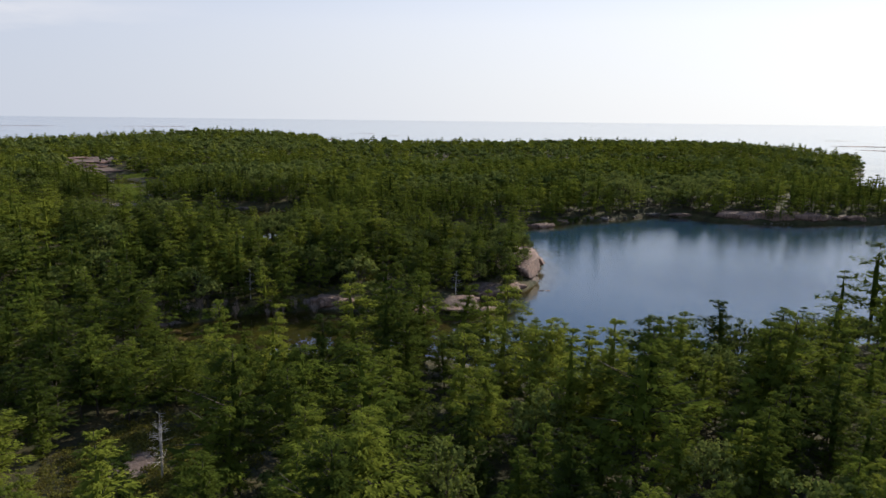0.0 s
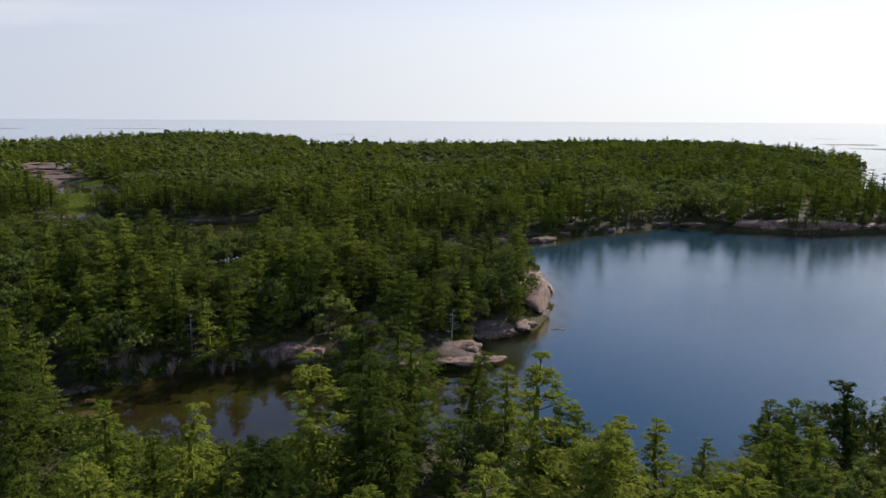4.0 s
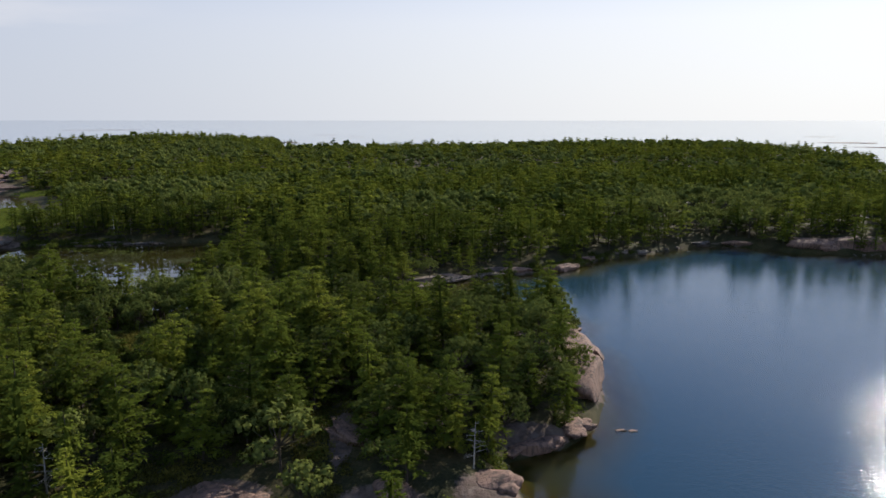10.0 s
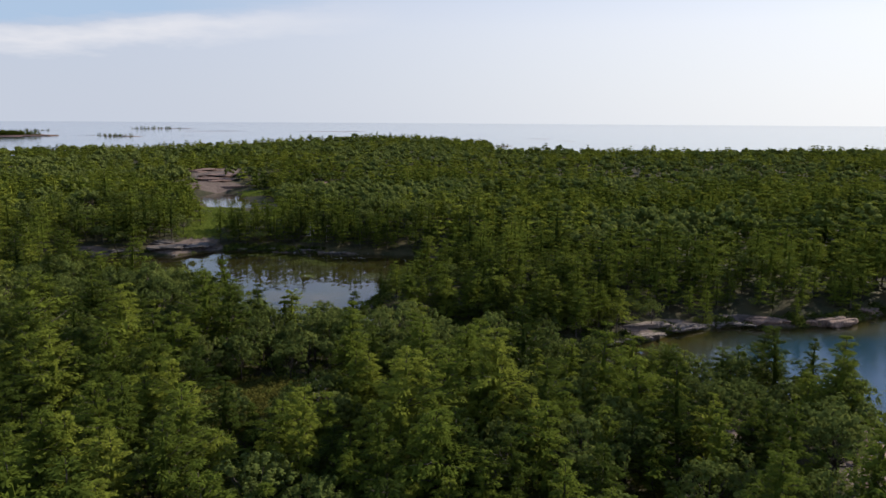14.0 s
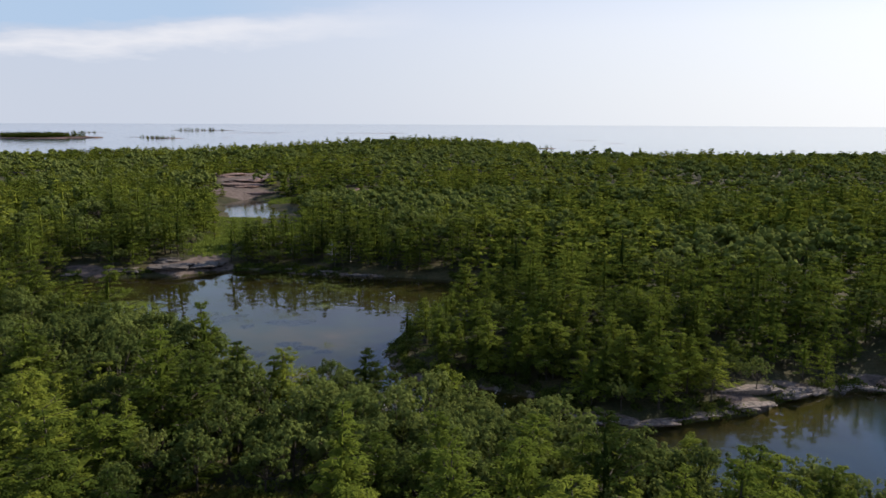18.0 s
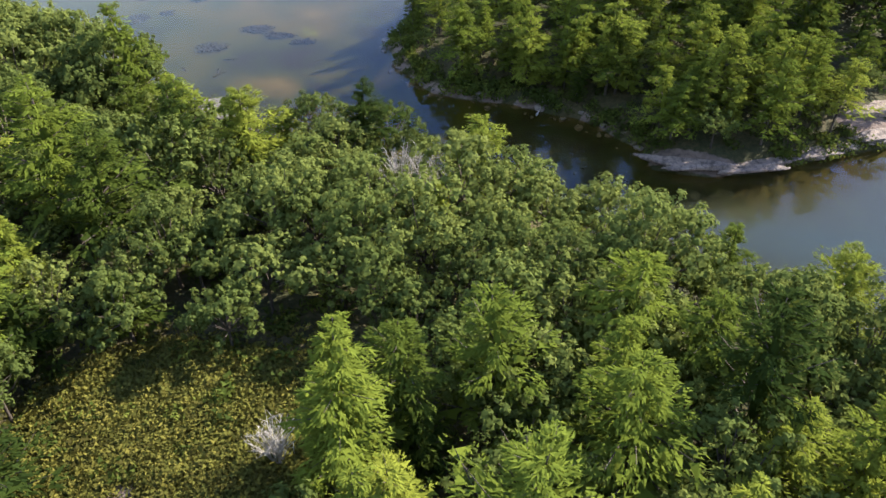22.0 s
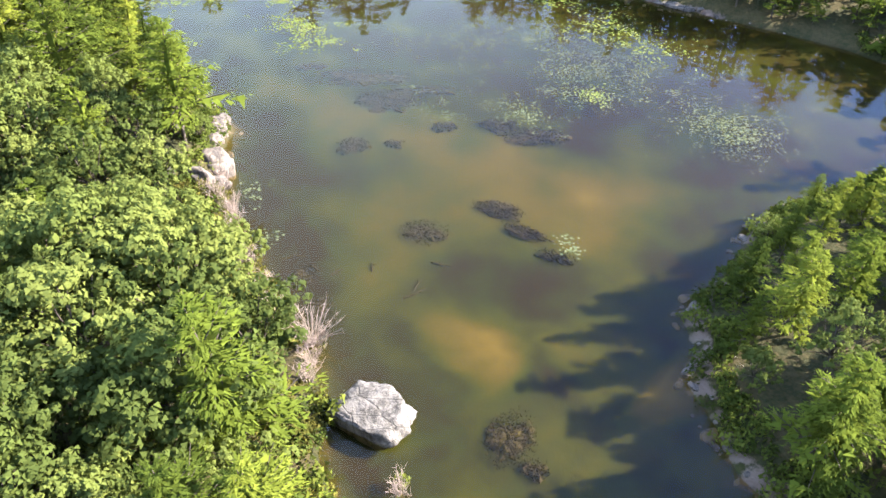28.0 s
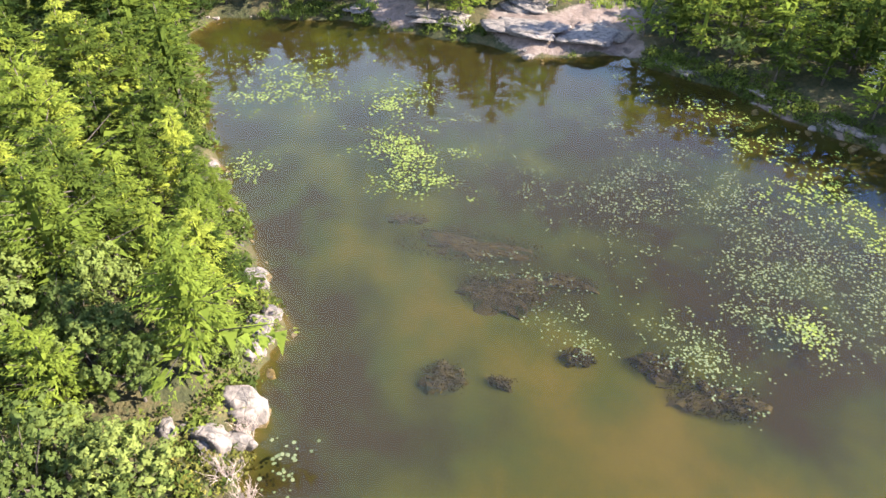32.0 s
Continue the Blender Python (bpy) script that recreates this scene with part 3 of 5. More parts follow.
def broadleaf(seed, tall, lobes, leaves, size, sides=6, limb_sides=3, clumps=9, body=0.45, fine=True):
    """Oak or maple: forking trunk and a crown of leafy lobes, each a lump with leaf clumps on it. Returns wood and crown."""
    r = np.random.RandomState(seed)
    spread = tall * r.uniform(0.36, 0.46)
    centres, radii = [], []
    for i in range(lobes):
        ang, rad = i * 2.4 + r.uniform(-0.5, 0.5), spread * math.sqrt((i + 0.3) / lobes) * r.uniform(0.8, 1.05)
        top = tall * (0.87 - 0.3 * (rad / spread) ** 2) - r.uniform(0, tall * 0.12)
        if r.rand() < 0.25:
            top -= tall * r.uniform(0.1, 0.25)
        centres.append([rad * math.cos(ang), rad * math.sin(ang), top])
        radii.append(tall * r.uniform(0.09, 0.16) * (14 / lobes) ** 0.33)
    centres, radii = np.array(centres), np.array(radii)
    fork = np.array([r.uniform(-0.2, 0.2), r.uniform(-0.2, 0.2), tall * 0.33])
    wood = [tube([(0, 0, -0.5), fork * 0.5, fork], np.array([0.026, 0.021, 0.017]) * tall * 0.8, sides)]
    if limb_sides:
        for c in centres:
            wood.append(tube([fork, (fork + c) / 2 + r.uniform(-0.3, 0.3, 3), c], np.array([0.012, 0.008, 0.003]) * tall * 0.8, limb_sides))
    mass = [lump(c, q * body, r, fine) for c, q in zip(centres, radii)]
    # sprigs sit on the lobes, leaves round the sprigs
    m = lobes * clumps
    owner = r.choice(lobes, m, p=radii ** 2 / (radii ** 2).sum())
    d = unit(r.normal(size=(m, 3)) + np.array([0, 0, 0.45]))
    sprig = centres[owner] + d * (radii[owner] * r.uniform(0.75, 1.1, m))[:, None] * np.array([1.1, 1.1, 0.9])
    grip = radii[owner] * r.uniform(0.25, 0.45, m)
    which = r.randint(m, size=leaves)
    e = unit(r.normal(size=(leaves, 3)) + 0.5 * d[which] + np.array([0, 0, 0.2]))
    p = sprig[which] + e * (grip[which] * r.uniform(0.4, 1.1, leaves))[:, None]
    nrm = unit(e + 0.6 * d[which] + r.normal(size=(leaves, 3)) * 0.35 + np.array([0, 0, 0.35]))
    way = unit(np.cross(nrm, r.normal(size=(leaves, 3))))
    sz = size * r.uniform(0.65, 1.35, leaves)
    mass.append(spikes(p - way * (sz * 0.5)[:, None], way, np.cross(nrm, way), sz, sz * 0.9))
    return merge(wood), merge(mass)


# open sight line over the marsh to the far pond
GLADE = np.array([(-144, 327), (-190, 383), (-232, 440), (-212, 470), (-160, 402), (-126, 336)], float)


def forest(x0, x1, y0, y1, step, seed, margin=2.0, shape=None):
    """Jittered tree places on land, away from bare rock and clearings."""
    r = np.random.RandomState(seed)
    xs, ys = np.meshgrid(np.arange(x0, x1, step), np.arange(y0, y1, step * 0.87))
    xs = xs + (np.arange(xs.shape[0])[:, None] % 2) * step * 0.5
    x = (xs + r.uniform(-0.42, 0.42, xs.shape) * step).ravel()
    y = (ys + r.uniform(-0.42, 0.42, xs.shape) * step).ravel()
    d = shore(x, y)
    ok = (d > margin * r.uniform(0.5, 1.6, len(x))) & (patches(BARE, x, y) < r.uniform(0.25, 0.9, len(x)))
    ok &= patches(OPEN, x, y) < r.uniform(0.15, 0.6, len(x))
    ok &= patches([(*b[:2], b[2] * 0.6, b[3] * 0.6) for b in BARE], x, y) < 0.5
    ok &= ~inside(GLADE, x, y)
    if shape is not None:
        ok &= shape(x, y)
    x, y, d = x[ok], y[ok], d[ok]
    return x, y, height(x, y, d), r


def leafy(x, y):
    """How much of the wood is broadleaved, 0 to 1."""
    return np.clip(0.14 + 1.9 * noise2(x + 50, y + 20, 48, 2) - 0.4 * bump2(x, y, -20, 166, 60, 20) + 0.8 * bump2(x, y, -44, 207, 26, 13) + 0.3 * bump2(x, y, -88, 222, 10, 8) + 0.7 * bump2(x, y, -14, 204, 26, 9)
                   + 0.9 * bump2(x, y, 105, 330, 60, 22) + 0.26 * np.clip((y - 280) / 40, 0, 1) - 0.5 * bump2(x, y, -35, 255, 30, 18) - 0.6 * bump2(x, y, 0, 80, 110, 40), 0.04, 0.95)


# the ridge and banks that the flight passes over: single trees
NEAR = lambda x, y: ((x > -150) & (x < 30) & (y > 152) & (y < 246) & (y > 150 + np.maximum(-x - 60, 0) * 0.75))
PINE_KINDS = [pine(10 + k, tall, whorls, 5, leaves, 0.37, 0.34, 5, body=11, bulk=0.55, full=1.5, slim=slim, start=start, lean=lean)
              for k, (tall, whorls, leaves, slim, start, lean) in enumerate((
                  (8.0, 9, 52, 1.25, 0.14, 0.4), (9.4, 10, 50, 1.1, 0.18, 0.7), (10.4, 10, 54, 1.3, 0.2, 0.9), (11.6, 12, 48, 1.1, 0.16, 0.4),
                  (9.8, 11, 50, 1.15, 0.1, 0.3), (6.8, 8, 56, 1.35, 0.1, 0.3), (12.4, 11, 54, 1.3, 0.28, 1.1), (10.8, 12, 46, 0.9, 0.12, 0.3)))]
LEAF_KINDS = [broadleaf(40 + k, tall, 17, 2800, 0.235, clumps=9, body=0.3) for k, tall in enumerate((6.4, 7.2, 8.0, 7.6, 5.8, 8.4))]


def tree_thing(kind, shape):
    tree = new(kind)
    (wv, wf2), (cv, cf) = shape
    link_mesh("trunk", wv, wf2, BARK, tree, True)
    link_mesh("crown", cv, cf, PINE[0] if kind == "pine_tree" else LEAF[0], tree)
    return tree


PINE_LABELS = ("young white pine with layered green plumes", "slender white pine with ragged upswept limbs",
               "white pine with a lopsided layered crown", "tall dark green white pine with many tiers",
               "white pine with a dense tapering crown", "short bushy white pine among oaks",
               "old white pine with a bare lower trunk", "narrow spire-like pine with short limbs")
LEAF_LABELS = ("small round-headed green oak", "oak with a lumpy yellow-green crown", "broad green oak with several crown lobes",
               "maple with a dense light green crown", "low spreading young oak", "tall oak with a wide uneven crown")
first = {}
for k in range(8):
    first["pine", k] = tagged(tree_thing("pine_tree", PINE_KINDS[k]), PINE_LABELS[k], "tree")
for k in range(6):
    first["leaf", k] = tagged(tree_thing("oak_tree", LEAF_KINDS[k]), LEAF_LABELS[k], "tree")
used = set()


def set_tree(kind, k, x, y, z, s, r, group):
    """One tree of its own: the first of its kind itself, the others copies of it."""
    m = pose(x, y, z - 0.1, r.uniform(-4, 4), r.uniform(-4, 4), r.uniform(0, 360))
    ob = first[kind, k]
    if (kind, k) in used:
        ob = copy_thing(ob, m)
    else:
        used.add((kind, k))
        ob.matrix_basis = m
    ob.scale = (s, s, s * r.uniform(0.92, 1.12))
    return tagged(ob, group=group)


places = []
tx, ty, tz, rnd = forest(-152, 32, 150, 250, 4.2, 3, 1.9, NEAR)
for x, y, z, d, w in zip(tx, ty, tz, shore(tx, ty), leafy(tx, ty)):
    leaf = rnd.rand() < w
    places.append((x, y, z, (rnd.uniform(0.78, 1.22) if leaf else rnd.uniform(0.72, 1.22)) * (0.85 if d < 4 else 1.0) * (1.2 if -100 < x < -60 and 204 < y < 224 else 1.0), leaf, "ridge"))
# the promontory across the channel
HEAD = lambda x, y: (x > -68) & (x < 40) & (y > 226) & (y < 290)
tx, ty, tz, rnd = forest(-68, 40, 226, 292, 4.4, 13, 1.5, HEAD)
for x, y, z, d in zip(tx, ty, tz, shore(tx, ty)):
    low = 0.5 if x > -46 else 0.45
    places.append((x, y, z, float(np.clip(low + d / 24, low, 1.0 if x > -46 else 0.9)) * rnd.uniform(0.62, 1.15), rnd.rand() < 0.14, "promontory"))
# the wood on the south shore, low along the inlet
SOUTH = lambda x, y: (np.abs(x + 2) < 0.68 * y + 14) & (y < 124)
tx, ty, tz, rnd = forest(-95, 95, 36, 124, 5.6, 5, 1.2, SOUTH)
for x, y, z, d, w in zip(tx, ty, tz, shore(tx, ty), leafy(tx, ty)):
    s = rnd.uniform(0.62, 1.3) * (1.2 if rnd.rand() < 0.14 else 1.0) * float(np.clip(0.75 + d / 26, 0.75, 1.0))
    if -13 < x < 16 and y > 90:
        s *= 1.2
    if -46 < x < -13 and y > 86:
        s *= float(np.clip((113 - y) / 26, 0.16, 1.0))
    places.append((x, y, z, s, rnd.rand() < w + 0.06, "south shore"))
# the ones along the line of flight stand as trees of their own, the others are joined further down
LINE = np.array([(-3, 90), (-5, 150), (-20, 185), (-45, 212), (-90, 236), (-120, 246)], float)


def off_line(x, y):
    best = 1e9
    for (x0, y0), (x1, y1) in zip(LINE[:-1], LINE[1:]):
        dx, dy = x1 - x0, y1 - y0
        u = min(max(((x - x0) * dx + (y - y0) * dy) / (dx * dx + dy * dy), 0), 1)
        best = min(best, math.hypot(x - x0 - u * dx, y - y0 - u * dy))
    return best


places.sort(key=lambda p: off_line(p[0], p[1]))
spare, counts = [], {True: 0, False: 0}
for x, y, z, s, leaf, where in places:
    if counts[leaf] >= 300:
        spare.append((x, y, z, s, leaf, where))
        continue
    counts[leaf] += 1
    set_tree("leaf" if leaf else "pine", rnd.randint(6) if leaf else int(rnd.choice((1, 3, 4, 7))) if where == "promontory" else rnd.randint(8), x, y, z, s, rnd,
             ("broadleaved trees on the " if leaf else "pines on the ") + where)


# the rest of the wood, joined
def wood_of(name, label, places, kinds, mats, tone=0.0, thin=1.0):
    """Joins copies of the kinds at places (x, y, z, scale) into one object, trunks and crowns as its two parts."""
    r = np.random.RandomState(len(places[0]))
    x, y, z, s = places
    which = r.randint(len(kinds), size=len(x))
    turn = r.uniform(0, 6.283, len(x))
    whole = tagged(new(name), label, "trees", kind="stuff")
    for part_name, index, mat in (("trunks", 0, mats[0]), ("crowns", 1, mats[1])):
        vs, fs, ts, o = [], [], [], 0
        for k, kind in enumerate(kinds):
            v, f = kind[index]
            sel = np.nonzero(which == k)[0]
            if len(sel) == 0:
                continue
            c, sn = np.cos(turn[sel])[:, None], np.sin(turn[sel])[:, None]
            ss = s[sel][:, None]
            px = (v[None, :, 0] * c - v[None, :, 1] * sn) * ss * thin + x[sel][:, None]
            py = (v[None, :, 0] * sn + v[None, :, 1] * c) * ss * thin + y[sel][:, None]
            pz = v[None, :, 2] * ss + z[sel][:, None]
            vs.append(np.stack([px, py, pz], -1).reshape(-1, 3))
            fs.append((f[None] + (np.arange(len(sel)) * len(v))[:, None, None]).reshape(-1, f.shape[1]) + o)
            o += len(sel) * len(v)
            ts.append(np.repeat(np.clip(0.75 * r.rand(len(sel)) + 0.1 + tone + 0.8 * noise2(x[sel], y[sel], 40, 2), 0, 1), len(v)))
        ob = link_mesh(part_name, np.concatenate(vs), np.concatenate(fs), mat, whole)
        give(ob, "tint", np.concatenate(ts))
        tagged(ob, kind="stuff")
    return whole


def plant(where, box, step, seed, pines, leaves, margin=2.0, shape=None, size=(0.6, 1.25), edge=0.68, tone=0.0, spire=1.3):
    x, y, z, r = forest(*box, step, seed, margin, shape)
    s = r.uniform(*size, len(x)) * np.clip(edge + shore(x, y) / 26, edge, 1) * np.where(r.rand(len(x)) < 0.16, spire, 1.0)
    b = r.rand(len(x)) < leafy(x, y)
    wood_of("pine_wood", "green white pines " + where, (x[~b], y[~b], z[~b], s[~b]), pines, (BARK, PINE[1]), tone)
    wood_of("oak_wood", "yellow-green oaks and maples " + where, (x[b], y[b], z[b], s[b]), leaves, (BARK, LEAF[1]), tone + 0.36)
    return len(x)


MID_PINES = [pine(110 + k, tall, 9, 5, 14, 0.5, 0.42, 4, 0, 1.2, 0.14, 8, bulk=0.62, full=1.3) for k, tall in enumerate((7.8, 9.8, 12.2, 9.0, 11.0))]
MID_LEAVES = [broadleaf(140 + k, tall, 14, 620, 0.42, 4, 3, 8) for k, tall in enumerate((5.8, 6.8, 7.6))]
LOW_PINES = [pine(210 + k, tall, 6, 4, 2, 0.9, 0.4, 3, 0, 1.4, 0.08, 8, 0.7, 1.1, top=0.88, full=2.0) for k, tall in enumerate((6.8, 8.6, 10.4, 8.0, 9.2))]
LOW_LEAVES = [broadleaf(240 + k, tall, 10, 90, 0.8, 3, 0, 5, 0.95) for k, tall in enumerate((6.0, 7.0, 7.6))]
FAR_PINES = [pine(310 + k, tall, 5, 4, 0, 0.7, 0.45, 3, 0, 1.6, 0.08, 6, 0.6, 1.5, heart=False, top=0.86, full=2.0) for k, tall in enumerate((6.8, 8.2, 9.6, 7.4))]
FAR_LEAVES = [broadleaf(340 + k, tall, 8, 16, 1.3, 3, 0, 4, 1.25, False) for k, tall in enumerate((6.4, 7.4))]
plant("behind the rocky promontory", (-66, 60, 228, 296), 4.6, 6, MID_PINES, MID_LEAVES, 0.9,
      lambda x, y: (y < 296) & (y > 228) & (x < 60) & ~HEAD(x, y), edge=0.7)
plant("on the west bank", (-175, 0, 100, 262), 4.5, 7, MID_PINES, MID_LEAVES, 0.6,
      lambda x, y: ~NEAR(x, y) & ~HEAD(x, y) & (y < 300) & (y > 118) & (x > -175) & (x < 32) & ((x < -60) | (y > 124)) & (y - 90 > -x * 0.55), edge=0.85)
plant("round the far side of the pond", (-205, -66, 250, 350), 4.6, 12, MID_PINES, MID_LEAVES, 1.2,
      lambda x, y: (x > -200) & (x < -66) & (y > 262) & (y < 345))
# tone rises with distance: haze over far woods is put into leaf colour
LAKESIDE = lambda x, y: (x >= 60) & (x < 230) & (y > 270) & (y < 338)
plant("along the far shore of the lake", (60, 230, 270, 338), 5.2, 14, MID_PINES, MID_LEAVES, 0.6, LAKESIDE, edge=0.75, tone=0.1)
taken = lambda x, y: LAKESIDE(x, y) | ((x > -200) & (x < -66) & (y > 262) & (y < 345)) | ((x > -66) & (x < 60) & (y > 228) & (y < 296)) | ((x > -175) & (x < 32) & (y < 262))
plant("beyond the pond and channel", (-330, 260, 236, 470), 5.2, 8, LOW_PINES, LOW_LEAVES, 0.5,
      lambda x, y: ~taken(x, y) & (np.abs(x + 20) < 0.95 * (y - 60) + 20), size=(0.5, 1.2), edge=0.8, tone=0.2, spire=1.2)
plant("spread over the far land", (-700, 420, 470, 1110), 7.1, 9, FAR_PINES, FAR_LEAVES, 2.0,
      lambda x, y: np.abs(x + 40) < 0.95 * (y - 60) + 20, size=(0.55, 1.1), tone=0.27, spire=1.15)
# backlit shade and haze put into leaf colour: south shore darker, the others lighter
for where in ("ridge", "promontory", "south shore"):
    for leaf, nm, lab, kinds, mat in ((True, "oak_wood", "green oaks among the pines of the ", LEAF_KINDS, LEAF[1]), (False, "pine_wood", "green white pines of the ", PINE_KINDS, PINE[1])):
        for far_off, shapes in ((False, kinds), (True, MID_LEAVES if leaf else MID_PINES)):
            some = [p[:4] for p in spare if p[4] == leaf and p[5] == where and (off_line(p[0], p[1]) > 58) == far_off]
            if some:
                wood_of(nm, lab + where, tuple(np.array(v) for v in zip(*some)), shapes, (BARK, mat), -0.2 if where == "south shore" else 0.1)


# the same wood where the flight never looks closely
seen = lambda x, y: (np.abs(x + 2) < 0.68 * y + 14) & (y > 36)
plant("round the start of the flight", (-260, 190, -70, 122), 9.0, 15, FAR_PINES, FAR_LEAVES, 2.0,
      lambda x, y: ~seen(x, y) & ~SOUTH(x, y) & (y < 122))
plant("inland to the west", (-360, -60, 118, 300), 8.0, 16, FAR_PINES, FAR_LEAVES, 2.0,
      lambda x, y: (((x < -175) & (x > -360)) | ((y - 90 <= -x * 0.55) & (x < -60))) & (np.abs(x + 20) >= 0.95 * (y - 60) + 20) & ~NEAR(x, y))


# ---- rocks ----
def rock_shape(seed, rx, ry, rz, detail, cuts=9, rough=0.11):
    """A weathered granite slab with flat faces, worn edges and a level top: verts and triangles."""
    r = np.random.RandomState(seed)
    bm = bmesh.new()
    bmesh.ops.create_icosphere(bm, subdivisions=detail, radius=1.0)
    bm.verts.index_update()
    p = np.array([v.co for v in bm.verts])
    f = np.array([[v.index for v in face.verts] for face in bm.faces])
    bm.free()
    p = p * (1 + 0.22 * (np.abs(p[:, :1]) * np.abs(p[:, 1:2])))
    shift = r.uniform(-50, 50, 3)
    lump = np.array([noise.fractal(Vector(q * 1.3 + shift), 1.0, 2.0, 3) for q in p])
    p = p * (1 + 0.28 * lump)[:, None]
    for i in range(cuts):
        nrm = unit(r.normal(size=3) * np.array([1, 1, 0.6]))
        over = np.maximum(p @ nrm - r.uniform(0.5, 0.85), 0)
        p = p - over[:, None] * nrm * 0.93
    tip = unit(np.array([r.uniform(-0.25, 0.25), r.uniform(-0.25, 0.25), 1.0]))
    over = np.maximum(p @ tip - r.uniform(0.3, 0.5), 0)
    p = p - over[:, None] * tip * 0.8
    fine = np.array([noise.fractal(Vector(q * 5 + shift), 1.0, 2.0, 4) for q in p])
    return p * (1 + rough * fine)[:, None] * np.array([rx, ry, rz]), f


def rock(name, label, x, y, rx, ry, rz, turn, seed, mat, detail=3, sink=0.35, group=""):
    """An outcrop of a few slabs that lean on one another, bedded into the ground."""
    r = np.random.RandomState(seed)
    dome = rz > 2.0 and name in ("granite_outcrop", "shore_rock")
    slabs = [rock_shape(seed, rx * 0.95, ry * 1.0, rz, detail, 3, 0.035) if dome else rock_shape(seed, rx * 0.8, ry * 0.9, rz, detail)]
    for i in range(2 if dome else 4):
        a = r.uniform(0, 6.28)
        v, f = rock_shape(seed + 31 * i, rx * r.uniform(0.35, 0.55), ry * r.uniform(0.45, 0.75), rz * r.uniform(0.5, 0.9), 3)
        t = r.uniform(-0.5, 0.5)
        v = np.stack([v[:, 0] * math.cos(t) - v[:, 1] * math.sin(t), v[:, 0] * math.sin(t) + v[:, 1] * math.cos(t), v[:, 2]], 1)
        slabs.append((v + np.array([math.cos(a) * rx * 0.6, math.sin(a) * ry * 0.55, -rz * r.uniform(0.05, 0.3)]), f))
    v, f = merge(slabs)
    ob = link_mesh(name, v, f, mat, smooth=True)
    base = float(height(np.array([x]), np.array([y]))[0])
    ob.matrix_basis = pose(x, y, base + rz * (0.5 - sink) * 0.5, 0, 0, turn)
    return tagged(ob, label, "rock", group)


SHORE = "granite along the peninsula shore"
for k, (x, y, rx, ry, rz, turn, sink, mat) in enumerate((
        (-25, 147.6, 4.4, 2.4, 2.6, 5, 0.3, PINK), (-20.5, 147.2, 1.8, 2.0, 2.0, 20, 0.3, PINK), (-10.8, 144.4, 3.4, 1.8, 1.5, 25, 0.3, PINK),
        (-7.2, 147.2, 2.0, 2.6, 1.6, 10, 0.3, PINK), (-5.4, 141.6, 2.4, 1.8, 1.6, 0, 0.3, PINK), (2.8, 144.2, 4.8, 2.0, 0.9, 12, 0.3, PINK),
        (7.8, 145.8, 3.6, 1.7, 0.75, 25, 0.3, PINK), (3.8, 149.8, 3.2, 2.4, 2.0, -10, 0.3, PINK), (10.2, 160.2, 4.8, 1.9, 1.4, 22, 0.3, PINK),
        (16.0, 164.2, 3.6, 1.8, 1.5, 35, 0.3, PINK), (20.6, 178.2, 4.4, 7.5, 4.2, -10, 0.25, PINK), (22.4, 190.0, 3.6, 7.5, 3.2, -4, 0.3, PINK),
        (23.0, 207.0, 4.2, 5.0, 1.8, 0, 0.3, PINK), (24.2, 214.5, 3.2, 3.6, 1.6, 0, 0.3, PINK), (10.5, 197.0, 4.0, 5.0, 1.9, 15, 0.3, PINK),
        (-12.5, 157.5, 1.8, 5.5, 1.6, 28, 0.35, PINK))):
    rock("granite_outcrop", "pink granite dome sloping into the lake" if rz > 2 else "low pink granite ledge at the waterline",
         x, y, rx * 1.0, ry * 1.05, rz * 0.66, turn, 500 + k, mat, 4 if max(rx, ry) > 4 else 3, sink, SHORE)
for k, (x, y, rx, ry, rz, turn) in enumerate((
        (-20.0, 232.4, 6.5, 1.8, 1.0, 4), (-13.0, 235.2, 6.0, 1.7, 1.2, 28), (-7.5, 239.2, 5.5, 1.7, 1.2, 33), (-2.4, 243.2, 5.0, 2.0, 1.2, 35),
        (-2.0, 247.4, 6.0, 3.0, 1.6, 30), (5.6, 251.6, 6.0, 2.2, 1.6, 35), (14.0, 257.4, 6.2, 2.2, 1.5, 25))):
    rock("granite_ledge", "pinkish granite ledge along the channel edge", x, y, rx * 1.05, ry * 0.72, rz * 0.4, turn, 540 + k, LEDGE, 3, 0.45, "ledges beside the channel")
for k, (x, y, rx, ry, rz, turn, mat) in enumerate((
        (22, 259.6, 4.5, 1.6, 1.0, 20, PINK), (35, 263.6, 6.0, 1.8, 1.4, 25, PINK), (44, 273, 4, 1.6, 1.0, 45, PINK), (56, 281.5, 3.2, 1.5, 1.0, 25, WHITE),
        (63, 284, 3.0, 1.5, 1.0, 25, WHITE), (86, 297, 6.0, 1.6, 0.9, 28, WHITE), (98, 296.5, 5.0, 1.8, 1.0, -25, PINK), (117, 287, 8.0, 3.6, 2.2, -14, PINK),
        (130, 285, 10.0, 5.0, 3.4, -12, PINK), (146, 285, 9.0, 4.2, 2.8, 10, PINK), (163, 287, 8.0, 3.2, 1.6, 15, PINK), (104, 347, 8.0, 4.5, 3.2, 5, WHITE))):
    rock("shore_rock", "bare granite outcrop on the far lake shore", x, y, rx, ry, rz, turn, 560 + k, mat, 3, 0.3, "rocks on the far shore")
